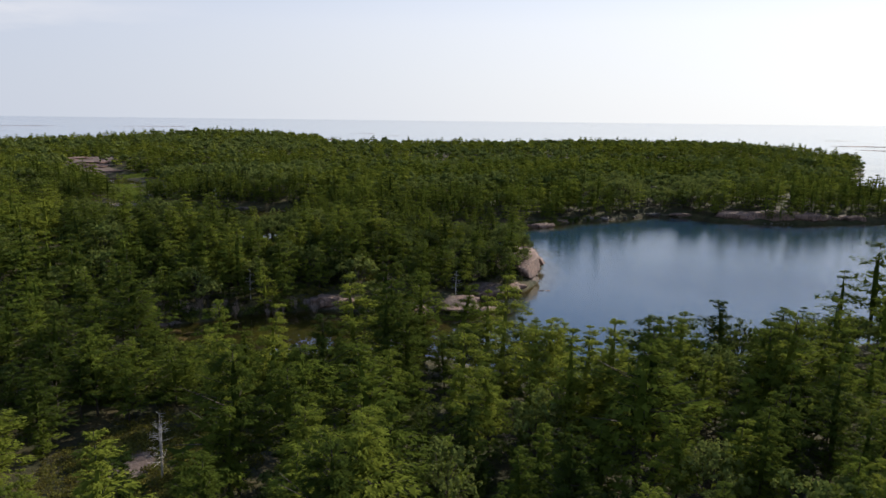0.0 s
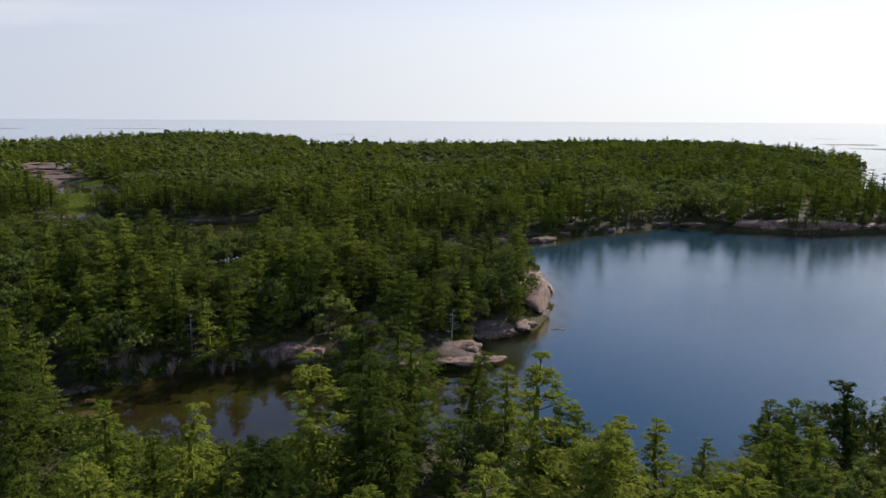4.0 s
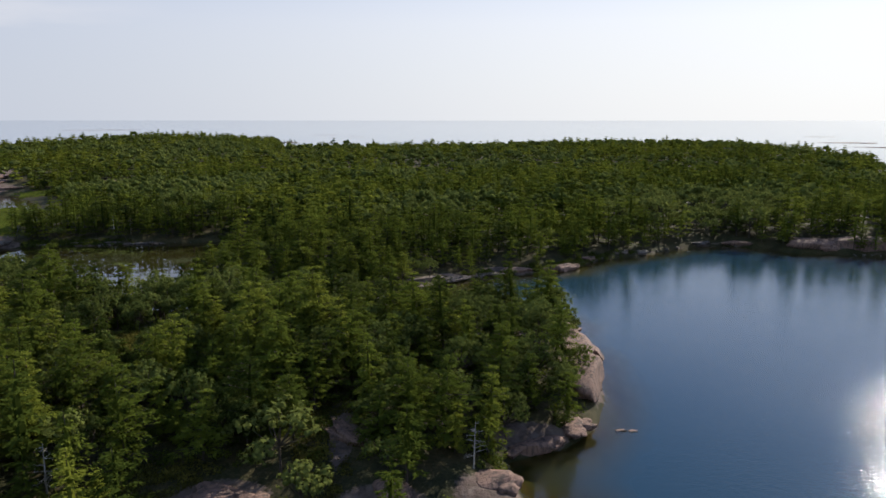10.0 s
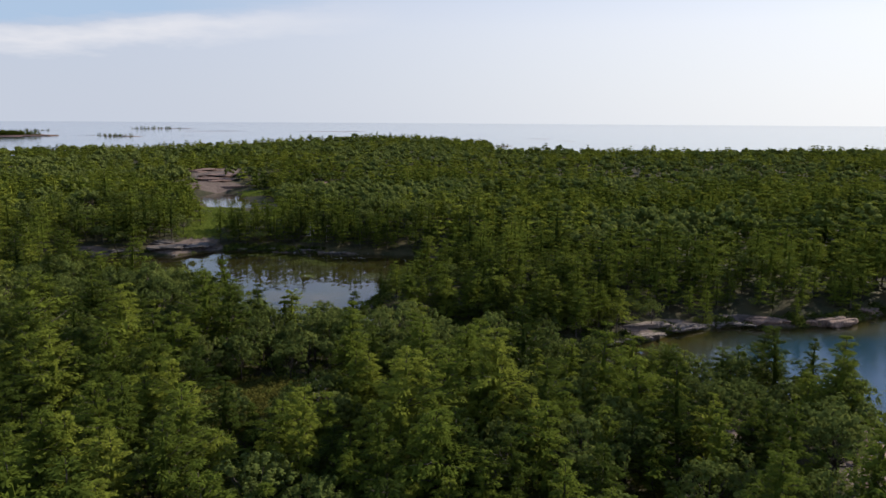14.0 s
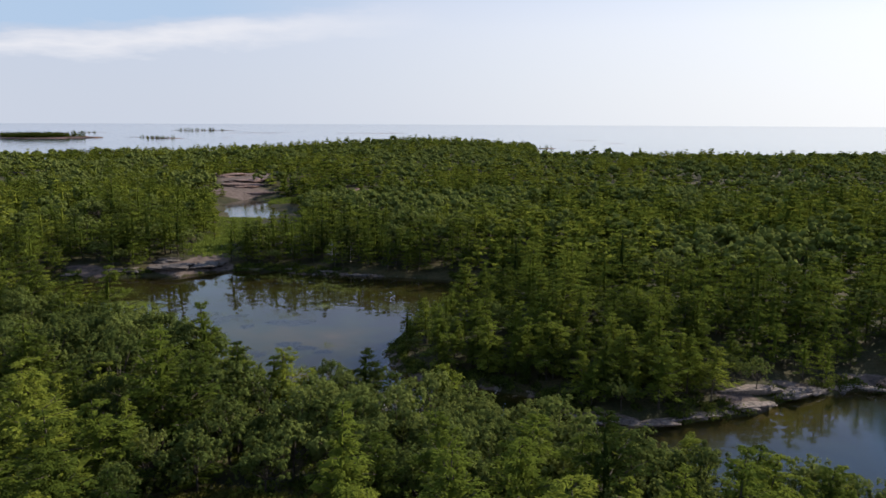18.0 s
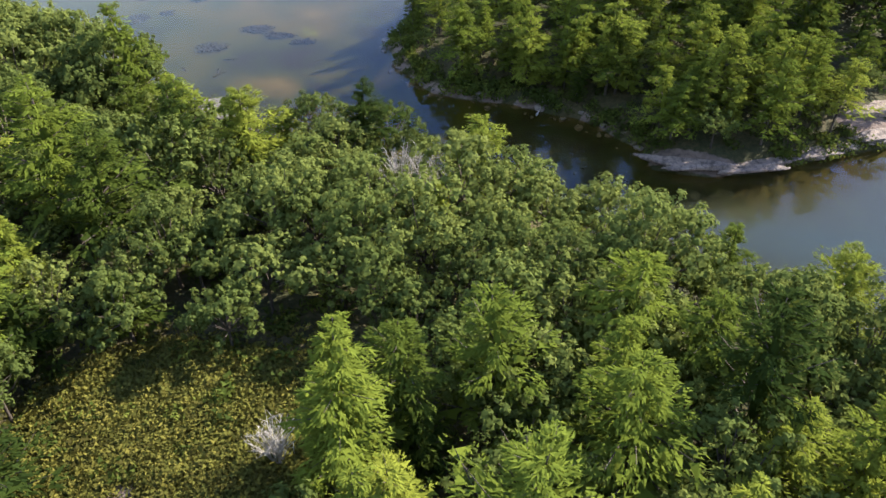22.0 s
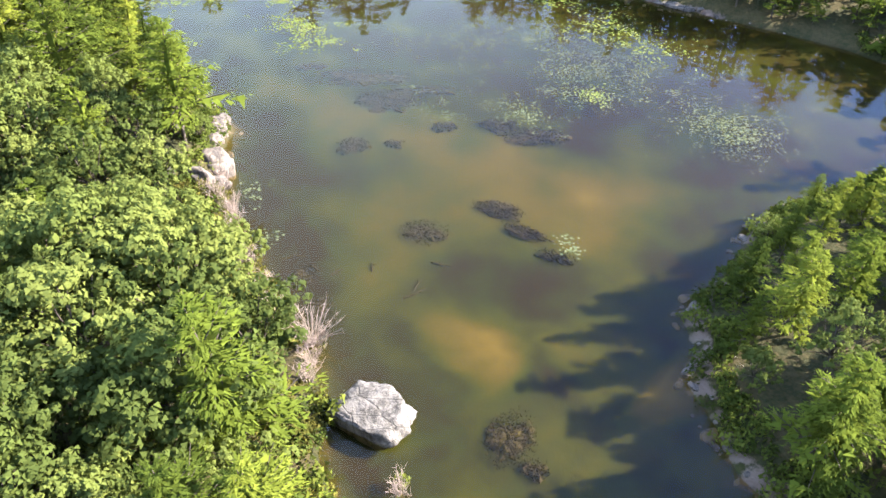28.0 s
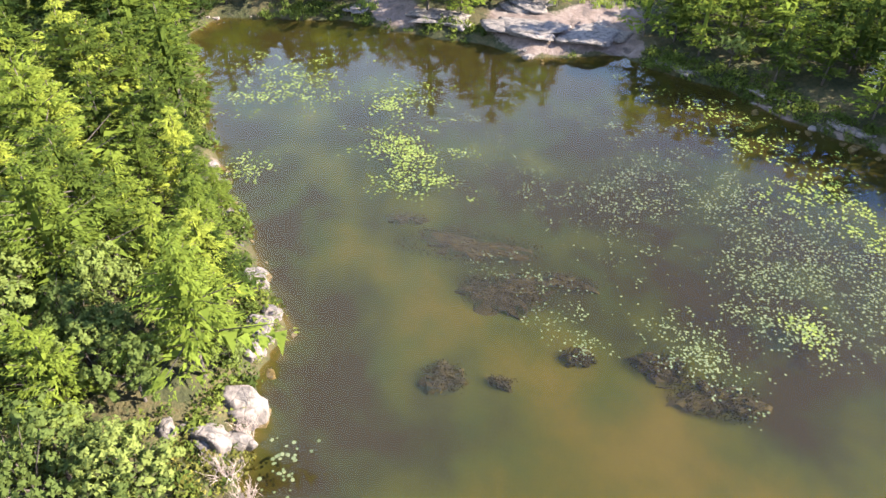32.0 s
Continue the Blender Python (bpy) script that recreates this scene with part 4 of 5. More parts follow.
for k, (x, y, rx, ry, rz, turn) in enumerate((
        (-140.0, 295.0, 8.0, 3.0, 1.3, 42), (-135.0, 300.6, 4.6, 7.0, 1.5, 10), (-152.0, 287.4, 8.0, 2.4, 1.1, 30), (-145.5, 299.0, 5.0, 3.0, 1.5, 40),
        (-122, 303.4, 3.4, 1.1, 0.8, 20), (-111, 306.0, 3.6, 1.1, 0.8, 5), (-101, 306.6, 3.2, 1.0, 0.8, 0), (-92, 307.2, 3.6, 1.1, 0.8, 10), (-161.5, 280.6, 3.0, 1.6, 0.9, 50))):
    rock("whaleback_rock", "smooth pale granite whaleback at the pond edge", x, y, rx, ry, rz * 0.55, turn, 580 + k, WHITE, 4 if rx > 5 else 3, 0.5, "whalebacks round the pond")
for k, (x, y, rx, ry, rz, turn) in enumerate((
        (-105.6, 236.6, 1.5, 2.6, 3.4, -40), (-103.6, 233.6, 1.4, 1.9, 2.6, -30), (-117.2, 243.0, 1.8, 1.4, 2.4, -10), (-111.4, 241.0, 1.2, 1.6, 2.2, -40), (-103.2, 235.0, 1.1, 1.6, 2.0, -30), (-109.9, 239.6, 1.0, 1.0, 1.4, -50), (-112.8, 242.4, 1.2, 0.9, 1.4, -20),
        (-118.6, 244.2, 1.2, 0.9, 1.2, 0), (-105.0, 231.8, 0.9, 0.8, 1.0, 10), (-112.0, 237.2, 0.9, 0.8, 1.0, 10), (-115.4, 239.0, 0.9, 0.8, 1.0, 30),
        (-45.6, 222.6, 1.6, 0.9, 1.0, 10), (-41.6, 222.6, 1.5, 0.9, 1.0, -10), (-10.5, 213.2, 3.2, 1.8, 1.6, 5), (-97.2, 228.8, 0.9, 0.8, 0.9, 10))):
    rock("cliff_block", "white weathered granite block on the steep bank", x, y, rx, ry, rz * 0.85, turn, 600 + k, WHITE, 3, 0.5, "blocks on the west bank")
for k, (x, y, rx, ry, rz, turn) in enumerate(((-50.2, 127.0, 2.2, 1.2, 0.8, 40), (-48.6, 131.0, 1.8, 0.9, 0.6, 10), (-52.0, 131.4, 1.8, 1.0, 0.7, 0), (-53.6, 125.6, 1.6, 1.2, 0.8, 0))):
    rock("inlet_rock", "flat pale rock at the shallow inlet", x, y, rx, ry, rz, turn, 620 + k, WHITE, 3, 0.3, "rocks in the inlet")
for x, y, rx in ((22.6, 165.6, 1.0), (24.2, 165.3, 0.7)):
    v, f = rock_shape(int(x * 10), rx, 0.5, 0.45, 2)
    ob = tagged(link_mesh("awash_rock", v, f, PINK), "small pink rock just above the lake surface", "rock")
    ob.location = (x, y, -0.12)
# the great boulder that stands in the pond
v, f = rock_shape(77, 3.2, 2.15, 2.0, 5, 4, 0.05)
boulder = tagged(link_mesh("boulder", v, f, granite("white_boulder_granite", (0.16, 0.143, 0.132), (0.105, 0.094, 0.088), (0.022, 0.019, 0.018), (0.14, 0.13, 0.121))),
                 "great white granite boulder standing in shallow water", "boulder")
boulder.data.polygons.foreach_set("use_smooth", np.full(len(boulder.data.polygons), True))
boulder.matrix_basis = pose(-72.9, 226.6, 0.45, 0, 0, 40)

# bare rock behind the far pond
for k, (x, y, rx, ry, rz, turn) in enumerate(((-220, 464, 12, 5, 1.2, 15), (-238, 472, 15, 8, 1.8, 35), (-240, 488, 16, 9, 1.8, 60), (-262, 502, 18, 10, 1.6, 40),
                                              (-168, 455, 5, 9, 1.6, -15), (-172, 478, 6, 10, 1.6, -15))):
    rock("rock_hump", "smooth bare granite hump beyond the far pond", x, y, rx, ry, rz, turn, 640 + k, PINK, 3, 0.6, "humps behind the far pond")


def scatter(name, label, category, kinds, mat, x, y, z, s, seed, squash=1.0):
    """Many small things in one object of stuff."""
    r = np.random.RandomState(seed)
    which, turn = r.randint(len(kinds), size=len(x)), r.uniform(0, 6.283, len(x))
    vs, fs, ts, o = [], [], [], 0
    for k, (v, f) in enumerate(kinds):
        sel = np.nonzero(which == k)[0]
        if len(sel) == 0:
            continue
        c, sn, ss = np.cos(turn[sel])[:, None], np.sin(turn[sel])[:, None], s[sel][:, None]
        vs.append(np.stack([(v[None, :, 0] * c - v[None, :, 1] * sn) * ss + x[sel][:, None],
                            (v[None, :, 0] * sn + v[None, :, 1] * c) * ss + y[sel][:, None],
                            v[None, :, 2] * ss * squash + z[sel][:, None]], -1).reshape(-1, 3))
        fs.append((f[None] + (np.arange(len(sel)) * len(v))[:, None, None]).reshape(-1, f.shape[1]) + o)
        o += len(sel) * len(v)
        ts.append(np.repeat(r.rand(len(sel)), len(v)))
    ob = link_mesh(name, np.concatenate(vs), np.concatenate(fs), mat)
    give(ob, "tint", np.concatenate(ts))
    return tagged(ob, label, category, kind="stuff")


def spots(box, count, seed, test):
    r = np.random.RandomState(seed)
    x, y = r.uniform(box[0], box[1], count), r.uniform(box[2], box[3], count)
    d = shore(x, y)
    ok = test(x, y, d, r)
    return x[ok], y[ok], height(x[ok], y[ok], d[ok]), r


# loose stones along the waterline
x, y, z, r = spots((-175, 180, 100, 315), 60000, 31, lambda x, y, d, r: (np.abs(d) < 0.9) & (noise2(x, y, 19, 2) > r.uniform(-0.02, 0.25, len(x))))
STONES = [rock_shape(700 + k, 0.5, 0.38, 0.3, 2, 6, 0.2) for k in range(5)]
scatter("shore_stones", "loose pale granite stones along the waterline", "stones", STONES, WHITE, x, y, z, 0.4 + 1.3 * r.rand(len(x)) ** 2.5, 32)


# ---- low growth ----
def shrub_shape(seed, leaves, size, wide=0.8, tall=0.75):
    r = np.random.RandomState(seed)
    d = unit(r.normal(size=(leaves, 3)))
    d[:, 2] = np.abs(d[:, 2])
    p = d * np.array([wide, wide, tall]) * (r.uniform(0.55, 1.1, leaves) * (1 + 0.25 * np.sin(d[:, 0] * 5 + seed)))[:, None]
    nrm = unit(d + r.normal(size=(leaves, 3)) * 0.6)
    way = unit(np.cross(nrm, r.normal(size=(leaves, 3))))
    sz = size * r.uniform(0.6, 1.3, leaves)
    return spikes(p, way, np.cross(nrm, way), sz * 1.2, sz * 0.95)


BUSHES = [shrub_shape(800 + k, 64, 0.24) for k in range(4)]
HEATH = [shrub_shape(820 + k, 60, 0.15, 0.7, 0.4) for k in range(4)]
x, y, z, r = spots((-170, 60, 112, 312), 60000, 33, lambda x, y, d, r: (d > 0.15) & (d < 2.8) & (noise2(x + 40, y, 12, 2) > -0.16)
                   & (patches(BARE, x, y) < 0.4))
sel = r.permutation(len(x))[:2200]
x2, y2, z2, r = spots((-104, -58, 214, 236), 9000, 133, lambda x, y, d, r: (d > -0.3) & (d < 4.0))
sel2 = r.permutation(len(x2))[:190]
scatter("bank_bushes", "low green and rusty bushes beside the white boulder", "bushes", BUSHES, SHRUB, x2[sel2], y2[sel2], z2[sel2], r.uniform(0.5, 1.2, len(sel2)), 134)
scatter("bank_bushes", "green bushes crowding the water's edge", "bushes", BUSHES, BUSH, x[sel], y[sel], z[sel], r.uniform(0.55, 1.4, len(sel)), 34)
x, y, z, r = spots((-50, -8, 86, 122), 5000, 135, lambda x, y, d, r: d > 0.2)
sel = r.permutation(len(x))[:420]
scatter("bank_bushes", "green bushes on the low bank of the inlet", "bushes", BUSHES, BUSH, x[sel], y[sel], z[sel], r.uniform(1.0, 2.4, len(sel)), 136)
x, y, z, r = spots((-120, 60, 40, 250), 60000, 35, lambda x, y, d, r: (d > 1.0) & (patches(OPEN, x, y) > r.uniform(0.1, 0.7, len(x))) & (patches(BARE, x, y) < 0.5))
sel = r.permutation(len(x))[:4200]
scatter("heath", "low rusty and olive heath in the clearings", "heath", HEATH, SHRUB, x[sel], y[sel], z[sel], r.uniform(0.7, 1.6, len(sel)), 36)
x, y, z, r = spots((-120, 30, 140, 250), 30000, 37, lambda x, y, d, r: (d > 2.0) & NEAR(x, y) & (patches(BARE, x, y) < 0.3))
sel = r.permutation(len(x))[:1500]
hx, hy, hz, hr = spots((-60, -37, 175, 194), 4200, 137, lambda x, y, d, r: (patches([(-48.5, 184.5, 10, 8)], x, y) > r.uniform(0.2, 0.7, len(x))) & (patches(BARE, x, y) < 0.5))
scatter("heath", "thick olive and brown heath in the ridge clearing", "heath", HEATH, SHRUB, hx, hy, hz, hr.uniform(0.7, 1.5, len(hx)), 138)
scatter("undergrowth", "dark green undergrowth below the ridge trees", "undergrowth", BUSHES, BUSH, x[sel], y[sel], z[sel], r.uniform(0.6, 1.4, len(sel)), 38)


def tuft_shape(seed, blades, tall):
    r = np.random.RandomState(seed)
    base = np.concatenate([r.uniform(-0.5, 0.5, (blades, 2)), np.zeros((blades, 1))], 1)
    way = unit(np.concatenate([r.uniform(-0.35, 0.35, (blades, 2)), np.ones((blades, 1))], 1))
    return spikes(base, way, unit(np.cross(way, r.normal(size=(blades, 3)))), tall * r.uniform(0.6, 1.1, blades), 0.15)


TUFTS = [tuft_shape(840 + k, 12, 0.8) for k in range(4)]
marsh = [(-141, 312, 6, 7), (-147.5, 320, 7, 8), (-150, 330, 8, 9), (-156, 342, 9, 9), (-166, 360, 10, 12), (-176, 378, 10, 10), (-196, 448, 16, 9), (-166, 268, 4, 6), (-160, 279, 3, 3)]
x, y, z, r = spots((-220, -135, 255, 470), 60000, 39, lambda x, y, d, r: (d > 0.1) & (patches(marsh, x, y) > r.uniform(0.15, 0.9, len(x))))
sel = r.permutation(len(x))[:2200]
scatter("marsh_grass", "bright green marsh grass between pond and far pond", "grass", TUFTS, GRASS, x[sel], y[sel], z[sel], r.uniform(0.7, 1.4, len(sel)), 40)


# ---- bare shrubs and dead wood ----
def bare_bush(label, x, y, tall, spread, stems, seed, mat, z=None):
    """Leafless shrub: stems that fork into fine twigs."""
    r = np.random.RandomState(seed)
    parts = []
    for i in range(stems):
        ang, out = r.uniform(0, 6.28), r.uniform(0.2, 1.0) * spread
        a = np.array([r.uniform(-0.25, 0.25), r.uniform(-0.25, 0.25), -0.25])
        c = np.array([math.cos(ang) * out, math.sin(ang) * out, tall * r.uniform(0.6, 1.05)])
        b = (a + c) / 2 + np.array([0, 0, 0.15 * tall])
        parts.append(tube([a, b, c], (0.035, 0.024, 0.008), 4))
        for j in range(7):
            s = r.uniform(0.3, 1.0)
            o = a + (b - a) * s * 2 if s < 0.5 else b + (c - b) * (s * 2 - 1)
            parts.append(tube([o, o + unit(r.normal(size=3) + np.array([0, 0, 1.0]) + unit(c) * 0.6) * r.uniform(0.35, 0.8)], (0.016, 0.005), 3))
    v, f = merge(parts)
    ob = link_mesh("bare_shrub", v, f, mat)
    base = max(float(height(np.array([x]), np.array([y]))[0]), -0.25) if z is None else z
    ob.location = (x, y, base)
    return tagged(ob, label, "shrub", "bare shrubs on the bank")


for k, (x, y, tall, spread, stems) in enumerate(((-81.0, 228.0, 2.7, 2.2, 52), (-79.4, 226.6, 1.8, 1.3, 22), (-95.6, 231.0, 1.8, 1.1, 22), (-98.9, 233.4, 2.2, 1.1, 26), (-97.4, 232.4, 1.7, 1.0, 18),
                                                 (-101.2, 233.2, 2.4, 1.2, 26), (-83.4, 227.6, 2.0, 1.2, 26), (-85.6, 228.2, 1.7, 1.1, 20), (-91.2, 229.8, 1.9, 1.1, 22), (-78.2, 225.4, 1.5, 1.0, 16), (-103.6, 235.8, 1.9, 1.0, 20), (-93.4, 230.4, 1.5, 0.9, 18), (-67.2, 223.6, 1.6, 1.0, 16), (-88.6, 229.4, 1.4, 0.9, 16))):
    bare_bush("leafless pinkish grey shrub on the waterline", x + 0.3, y + 0.6, tall * 1.2, spread * 1.2, stems, 860 + k, TWIG)
for k, (x, y, tall) in enumerate(((-46.2, 215.4, 5.4), (-43.4, 215.4, 5.6), (-42.4, 185.4, 3.2))):
    bare_bush("large leafless grey bush among the green trees", x, y, tall, tall * 0.46, 40, 880 + k, DEAD)
for k in range(26):
    r = np.random.RandomState(900 + k)
    u = r.rand()
    bare_bush("leafless brown bank shrub above the inlet", -56 + 30 * u + r.uniform(-1, 1), 134.5 + 11.5 * u ** 0.7 + r.uniform(-1.5, 1.5), r.uniform(1.4, 2.6), 1.1, 12, 900 + k, TWIG)


def dead_tree(x, y, tall, seed, fallen=False, turn=0.0, label="bleached leafless dead pine"):
    r = np.random.RandomState(seed)
    tree = new("dead_tree")
    v, f = tube([(0, 0, -0.4), (0.1, 0, tall * 0.5), (0.2, 0.1, tall)], np.array([0.02, 0.013, 0.003]) * tall, 6)
    link_mesh("trunk", v, f, DEAD, tree, True)
    for i in range(16):
        u = r.uniform(0.25, 0.97)
        o = np.array([0.2 * u, 0.1 * u, tall * u])
        ang, l = r.uniform(0, 6.28), (1 - u) * tall * 0.28 + 0.5
        e = o + np.array([math.cos(ang) * l, math.sin(ang) * l, l * r.uniform(-0.1, 0.4)])
        bits = [tube([o, (o + e) / 2 + r.uniform(-0.1, 0.1, 3), e], (0.035, 0.022, 0.006), 4)]
        for j in range(3):
            q = o + (e - o) * r.uniform(0.4, 0.9)
            bits.append(tube([q, q + unit(r.normal(size=3)) * 0.4 * l], (0.015, 0.004), 3))
        v, f = merge(bits)
        link_mesh("limb", v, f, DEAD, tree)
    base = float(height(np.array([x]), np.array([y]))[0])
    tree.matrix_basis = pose(x, y, 0.15 if fallen else base, 84 if fallen else r.uniform(-5, 5), 0, turn)
    return tagged(tree, label, "dead tree")


dead_tree(-28.6, 66.5, 6.5, 931)
dead_tree(-31.2, 72.5, 5.0, 932)
dead_tree(-102.4, 312.5, 6.5, 933)
dead_tree(-97.6, 314.0, 5.5, 934)
dead_tree(-41.5, 146.0, 7.0, 935)
dead_tree(2.0, 152.0, 5.5, 936)
dead_tree(34.0, 104.0, 7.5, 937)
dead_tree(-57.6, 248.6, 5.0, 938, True, 60, "bleached fallen pine lying out over the water")
dead_tree(-56.8, 246.6, 4.0, 939, True, 100, "bleached fallen pine lying out over the water")
dead_tree(-38.0, 238.6, 4.2, 940, True, 170, "grey fallen trunk on the channel bank")
# a shrub that grows on the great boulder, and a few low ones beside it
for k, (x, y, z, s) in enumerate(((-74.2, 225.7, 0.1, 1.5), (-74.4, 225.2, 0.0, 0.8), (-66.0, 223.2, 0.0, 1.0), (-75.6, 225.2, 0.0, 1.1), (-67.4, 225.0, -0.1, 0.7))):
    v, f = shrub_shape(950 + k, 150, 0.2, 0.7, 1.25)
    ob = link_mesh("small_shrub", v * s, f, BUSH)
    give(ob, "tint", np.full(len(v), 0.95))
    ob.location = (x, y, z)
    tagged(ob, "small yellow-green shrub beside the white boulder" if k else "small yellow-green shrub rooted on the white boulder", "shrub")


# ---- water plants ----
PADS = []
for k in range(4):
    a = np.arange(6) * math.pi / 3 + 0.2 * k
    ring = np.stack([np.cos(a), np.sin(a) * (0.86 + 0.05 * k), 0.05 * np.sin(3 * a + k)], 1)
    PADS.append((ring, np.array([(0, 1, 2, 3), (0, 3, 4, 5)])))


def lilies(label, patches_of, count, seed, size=(0.12, 0.24), clump=7, gate=0.0, mat=PAD):
    r = np.random.RandomState(seed)
    xs, ys = [], []
    for cx, cy, rx, ry, share in patches_of:
        m = int(count * share)
        groups = max(1, m // clump)
        gx0, gy0 = cx + rx * 0.52 * r.normal(size=groups), cy + ry * 0.52 * r.normal(size=groups)
        pick = r.randint(groups, size=m)
        xs.append(gx0[pick] + r.normal(size=m) * 0.55)
        ys.append(gy0[pick] + r.normal(size=m) * 0.55)
    x, y = np.concatenate(xs), np.concatenate(ys)
    ok = (shore(x, y) < -0.6) & (noise2(x, y, 9, 2) > gate + r.uniform(-0.2, 0.12, len(x)))
    x, y = x[ok], y[ok]
    return scatter("lily_pads", label, "water lilies", PADS, mat, x, y, 0.01 + 0.02 * r.rand(len(x)), r.uniform(*size, len(x)), seed + 1)


lilies("dense yellow-green raft of water lily pads", [(-125.6, 264.2, 7.0, 4.4, 0.6), (-135.1, 250.7, 2.8, 2.4, 0.16), (-136.7, 269.8, 2.6, 2.0, 0.12), (-144, 266, 3.0, 1.6, 0.12)], 1800, 41, (0.07, 0.16), 9, -0.2)
lilies("scattered small lily pads over the open pond", [(-110, 281, 18, 12, 0.4), (-92, 283, 14, 10, 0.24), (-71, 280.5, 6, 6.5, 0.22), (-84, 288, 11, 9, 0.14)], 6800, 43, (0.05, 0.12), 5, -0.06, PALE_PAD)
lilies("clumps of lily pads over dark weed", [(-89.8, 267.6, 5.0, 2.6, 0.32), (-86.6, 276.5, 3.4, 3, 0.24), (-104, 262, 6, 3.5, 0.16), (-96, 261, 2.5, 1.5, 0.05), (-91.2, 273.4, 1, 1, 0.04),
                                              (-80, 290, 8, 7, 0.12)], 1200, 45, (0.06, 0.12), 5, -0.25, PALE_PAD)
lilies("lily pads in the shade of the far bank", [(-149, 262, 7, 8, 0.3), (-138, 272, 6, 5, 0.15), (-92, 293, 9, 5, 0.27), (-108, 298, 12, 3.5, 0.23), (-86.6, 276.3, 2.8, 1.5, 0.05)], 2200, 47, (0.08, 0.17), 6, -0.2)
lilies("a few lily pads near the bank", [(-73, 251.6, 1.0, 0.7, 0.45), (-100.5, 237.6, 1.0, 0.8, 0.2), (-98.6, 236.4, 0.8, 0.6, 0.15), (-94.0, 234.0, 1.2, 0.8, 0.2)], 110, 49, (0.08, 0.17), 5, -0.5, PALE_PAD)


def weed_bed(x, y, rx, ry, turn, seed):
    """A dark mat of water weed that rises from the pond bed, with short stalks on it."""
    r = np.random.RandomState(seed)
    rings, spokes = 7, 30
    v, f = [(0, 0, -0.85)], []
    phase = r.uniform(0, 6, 4)
    for i in range(1, rings + 1):
        for k in range(spokes):
            a = 6.2832 * k / spokes
            edge = 1 + 0.3 * math.sin(2 * a + phase[0]) + 0.22 * math.sin(3 * a + phase[1]) + 0.15 * math.sin(7 * a + phase[2]) + r.uniform(-0.14, 0.14)
            q = 0.9 * edge * i / rings
            low = -0.85 + r.uniform(-0.1, 0.1) if i < rings - 1 else (-1.0 if i == rings - 1 else -1.5)
            v.append((rx * q * math.cos(a), ry * q * math.sin(a), low))
    f = [(1 + (i - 1) * spokes + k, 1 + (i - 1) * spokes + (k + 1) % spokes, 1 + i * spokes + (k + 1) % spokes, 1 + i * spokes + k)
         for i in range(1, rings) for k in range(spokes) if i < 3 or r.rand() > 0.1 * i - 0.15]
    f += [(0, 1 + k, 1 + (k + 1) % spokes, 1 + (k + 2) % spokes) for k in range(0, spokes, 2)]
    m = int(220 * rx * ry)
    a, q = r.uniform(0, 6.28, m), np.sqrt(r.rand(m)) * (1.02 + 0.25 * np.sin(3 * a + phase[0]) + 0.12 * r.normal(size=m))
    base = np.stack([rx * q * np.cos(a), ry * q * np.sin(a), np.full(m, -0.95)], 1)
    way = unit(np.stack([r.uniform(-0.8, 0.8, m), r.uniform(-0.8, 0.8, m), np.ones(m) * 0.8], 1))
    vv, ff = merge([(np.array(v), np.array(f)), rhombs(base, way, unit(np.cross(way, r.normal(size=(m, 3)))), 0.28, 0.07)])
    ob = link_mesh("weed_bed", vv, ff, WEED)
    give(ob, "tint", np.full(len(vv), r.rand()))
    ob.matrix_basis = pose(x, y, 0, 0, 0, turn)
    return tagged(ob, "dark brown submerged weed mat on the pond bed", "water weed", "weed mats in the pond")


for k, (x, y, rx, ry, turn) in enumerate(((-100.5, 250.8, 2.1, 1.7, 20), (-97.6, 254.0, 1.2, 0.6, 40), (-104.8, 260.6, 4.8, 2.9, 42), (-95.8, 260.6, 1.6, 1.1, 30), (-84.6, 245.2, 1.9, 1.5, 30),
                                          (-81.6, 252.6, 2.9, 1.3, 20), (-77.6, 251.6, 2.8, 0.9, 10), (-86.8, 265.8, 3.6, 2.0, 40), (-91.4, 264.8, 2.8, 1.6, 40), (-118.4, 259.6, 1.8, 0.9, 50),
                                          (-111.6, 261.9, 5.4, 2.0, 45), (-102.6, 265.8, 2.6, 1.0, 40), (-64.6, 232.8, 1.6, 2.3, 20), (-61.8, 232.0, 0.9, 0.9, 0), (-73.4, 250.6, 1.5, 0.8, 20),
                                          (-88.2, 233.4, 1.0, 1.6, 10), (-84.0, 232.0, 1.0, 1.4, 30))):
    weed_bed(x, y, rx, ry, turn, 970 + k)

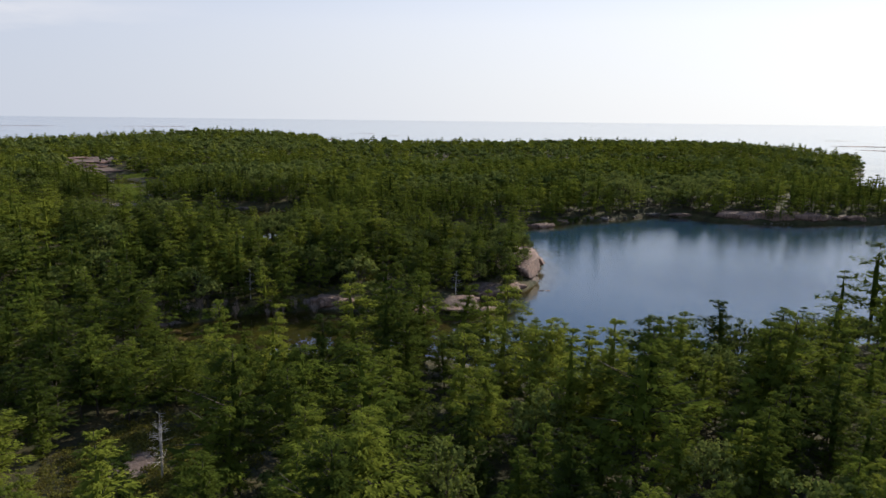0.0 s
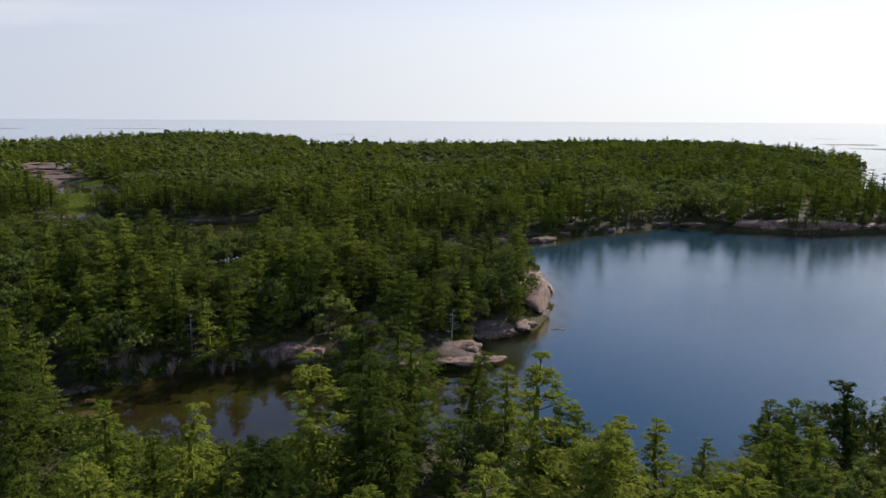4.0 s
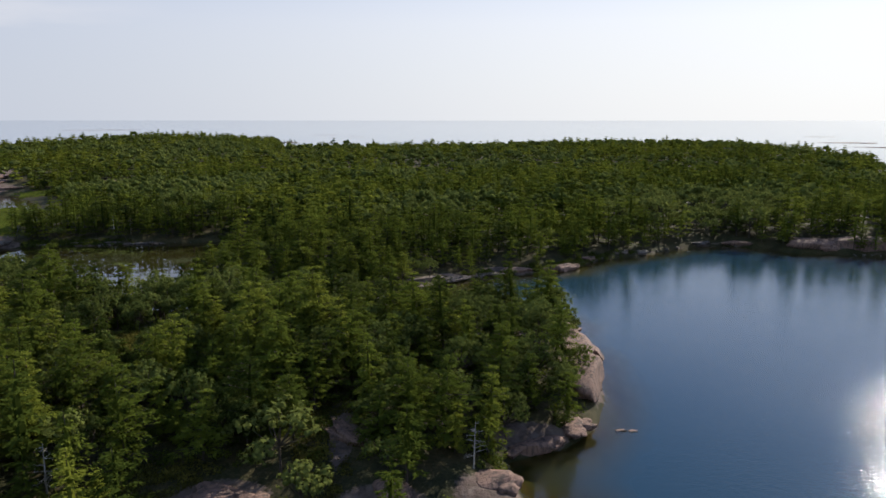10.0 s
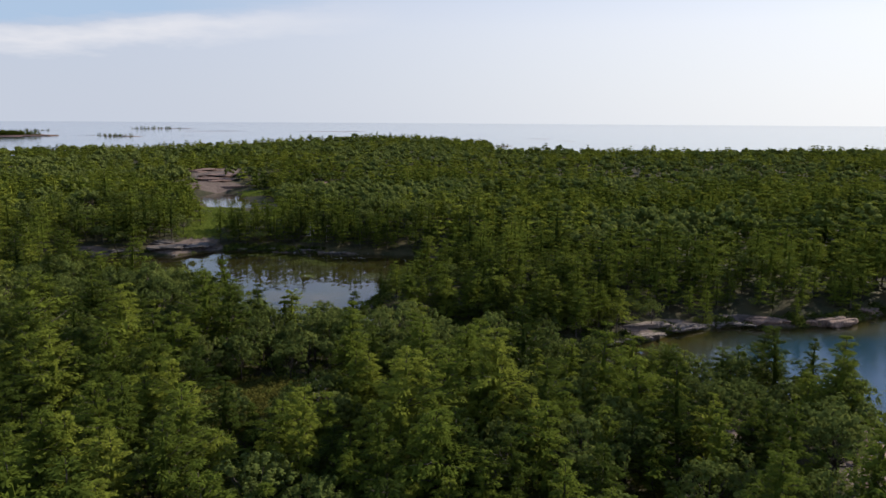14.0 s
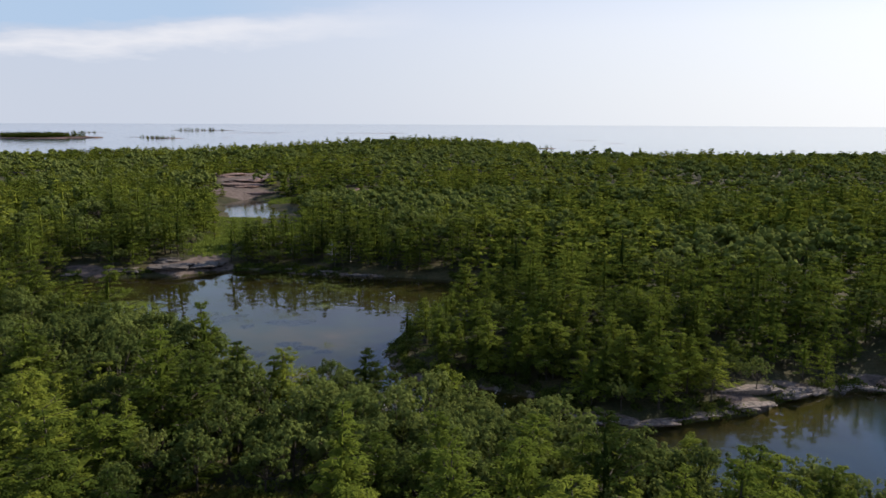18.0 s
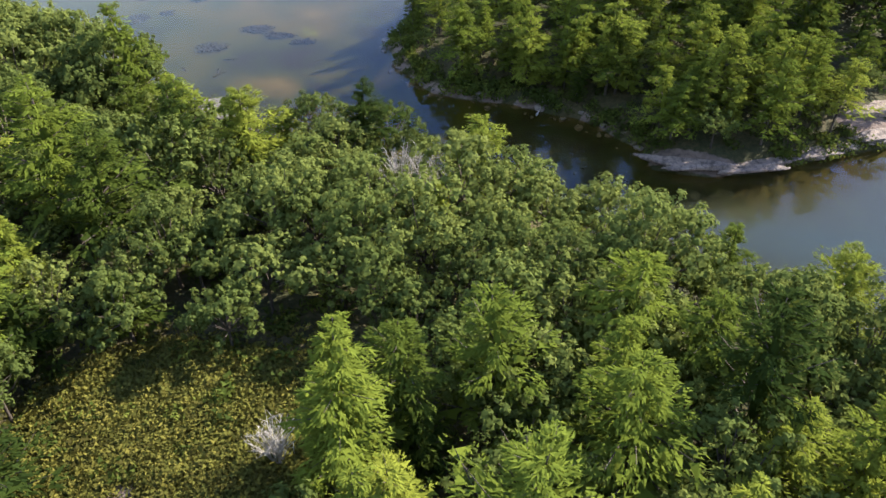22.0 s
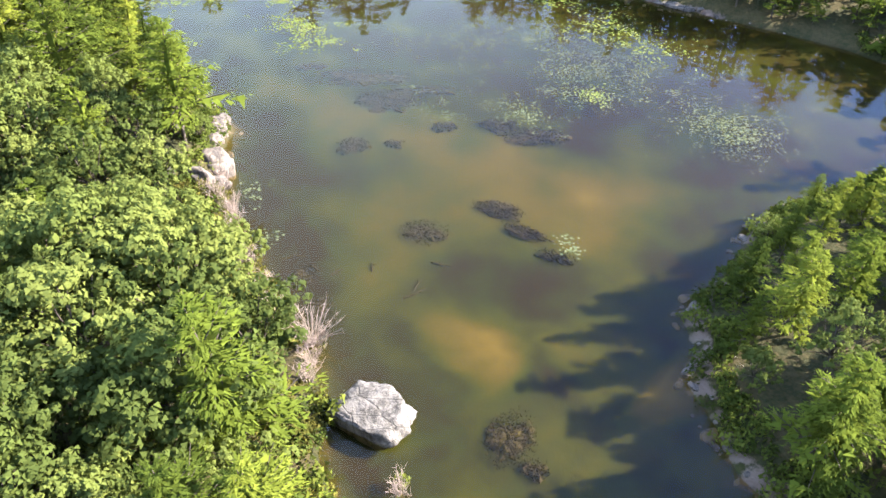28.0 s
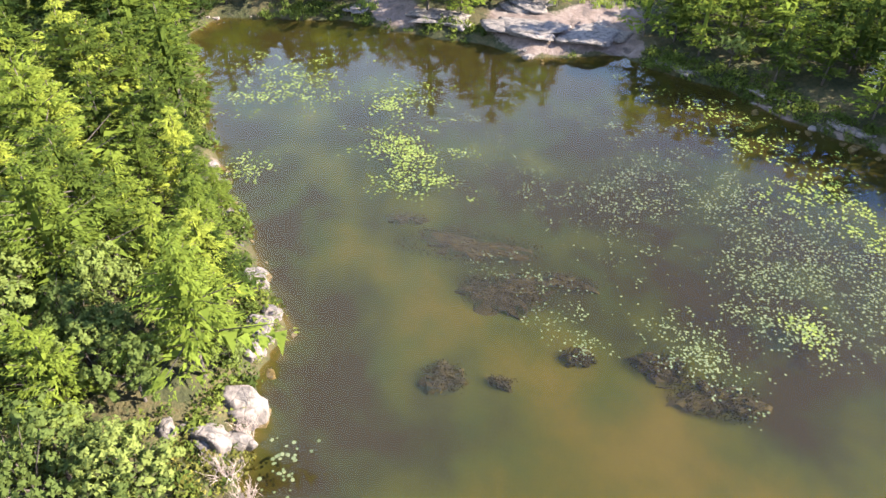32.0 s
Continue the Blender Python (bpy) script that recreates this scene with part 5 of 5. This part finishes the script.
# sunken branches and stones on the shallow bed
for k, (x, y, l, turn) in enumerate(((-80.5, 243.0, 1.6, 20), (-79.6, 238.8, 1.9, 70), (-84.6, 238.6, 0.9, 130), (-88.2, 234.8, 1.5, 10), (-90.7, 234.6, 1.7, 60),
                                     (-84.2, 232.4, 2.2, 40), (-80.2, 239.6, 1.2, 110), (-86.4, 236.0, 1.1, 80))):
    l *= 0.6
    r = np.random.RandomState(1300 + k)
    bits = [tube([(-l, 0, 0), (0, r.uniform(-0.2, 0.2), 0.06), (l, r.uniform(-0.3, 0.3), 0)], (0.1, 0.08, 0.03), 5)]
    for j in range(3):
        u = r.uniform(-0.6, 0.8) * l
        bits.append(tube([(u, 0, 0.03), (u + 0.3, r.choice([-1, 1]) * r.uniform(0.3, 0.6), 0.05)], (0.05, 0.015), 4))
    v, f = merge(bits)
    ob = link_mesh("sunken_branch", v, f, WEED)
    ob.matrix_basis = pose(x, y, float(height(np.array([x]), np.array([y]))[0]) + 0.06, 0, 0, turn)
    tagged(ob, "dark waterlogged branch lying on the pond bed", "branch", "branches on the pond bed")
x, y, z, r = spots((-54, -24, 221, 234), 420, 61, lambda x, y, d, r: (d < -1.0) & (noise2(x, y, 4, 2) > r.uniform(-0.02, 0.2, len(x))))
scatter("sunken_stones", "dark weedy stones on the channel bed", "stones", STONES, WEED, x, y, z - 0.08, 0.35 + 0.6 * r.rand(len(x)) ** 2, 62)

# ---- islets out on the open water ----
for k, (x, y, rx, ry, rz, turn, wooded) in enumerate((
        (-1230, 1280, 110, 34, 5.0, 38, 420), (-1360, 1370, 90, 26, 4.0, 38, 240), (-1000, 1350, 40, 8, 2.0, 35, 26), (-1560, 1720, 60, 9, 1.6, 38, 30), (-1150, 1900, 90, 8, 1.4, 30, 0), (-1500, 2150, 120, 10, 1.8, 35, 40), (-820, 2000, 110, 8, 1.4, 15, 0), (-1080, 1420, 50, 6, 1.4, 36, 10), (-900, 1440, 30, 5, 1.2, 30, 0), (-760, 1480, 26, 5, 1.0, 25, 0),
        (-170, 1540, 40, 6, 1.2, 5, 0), (-115, 1410, 24, 5, 1.2, 5, 0), (-185, 1150, 22, 7, 2.0, 10, 4), (590, 965, 40, 10, 2.0, -20, 0), (640, 1110, 50, 10, 2.0, -15, 0), (770, 1390, 40, 7, 1.5, -15, 0),
        (430, 640, 14, 8, 2.0, 20, 0), (345, 545, 9, 6, 2.0, 10, 2), (262, 420, 8, 5, 1.8, 0, 1))):
    islet = new("islet")
    v, f = rock_shape(1000 + k, rx, ry, rz, 3, 5, 0.3)
    link_mesh("rock", v, f, PINK, islet)
    if wooded:
        r = np.random.RandomState(1100 + k)
        q, a = np.sqrt(r.rand(wooded)) * 0.7, r.uniform(0, 6.28, wooded)
        px, py = rx * q * np.cos(a), ry * q * np.sin(a)
        pz = rz * np.sqrt(np.maximum(1 - q * q, 0.05)) * 0.75
        bits = []
        for i in range(wooded):
            cv, cf = FAR_PINES[i % 3][1]
            wv, wf3 = FAR_PINES[i % 3][0]
            s = r.uniform(0.6, 1.1) if rx > 80 else r.uniform(0.4, 0.8)
            bits += [(cv * s + np.array([px[i], py[i], pz[i] - 0.6]), cf), triangles((wv * s + np.array([px[i], py[i], pz[i] - 0.6]), wf3))]
        v, f = merge(bits)
        ob = link_mesh("pine_wood", v, f, PINE[1], islet)
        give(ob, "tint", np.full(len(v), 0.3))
        tagged(ob, kind="stuff")
    islet.matrix_basis = pose(x, y, -0.5, 0, 0, turn)
    tagged(islet, "low rocky islet with a few pines" if wooded else "bare low reef in the open water", "islet", "islets off the shore")
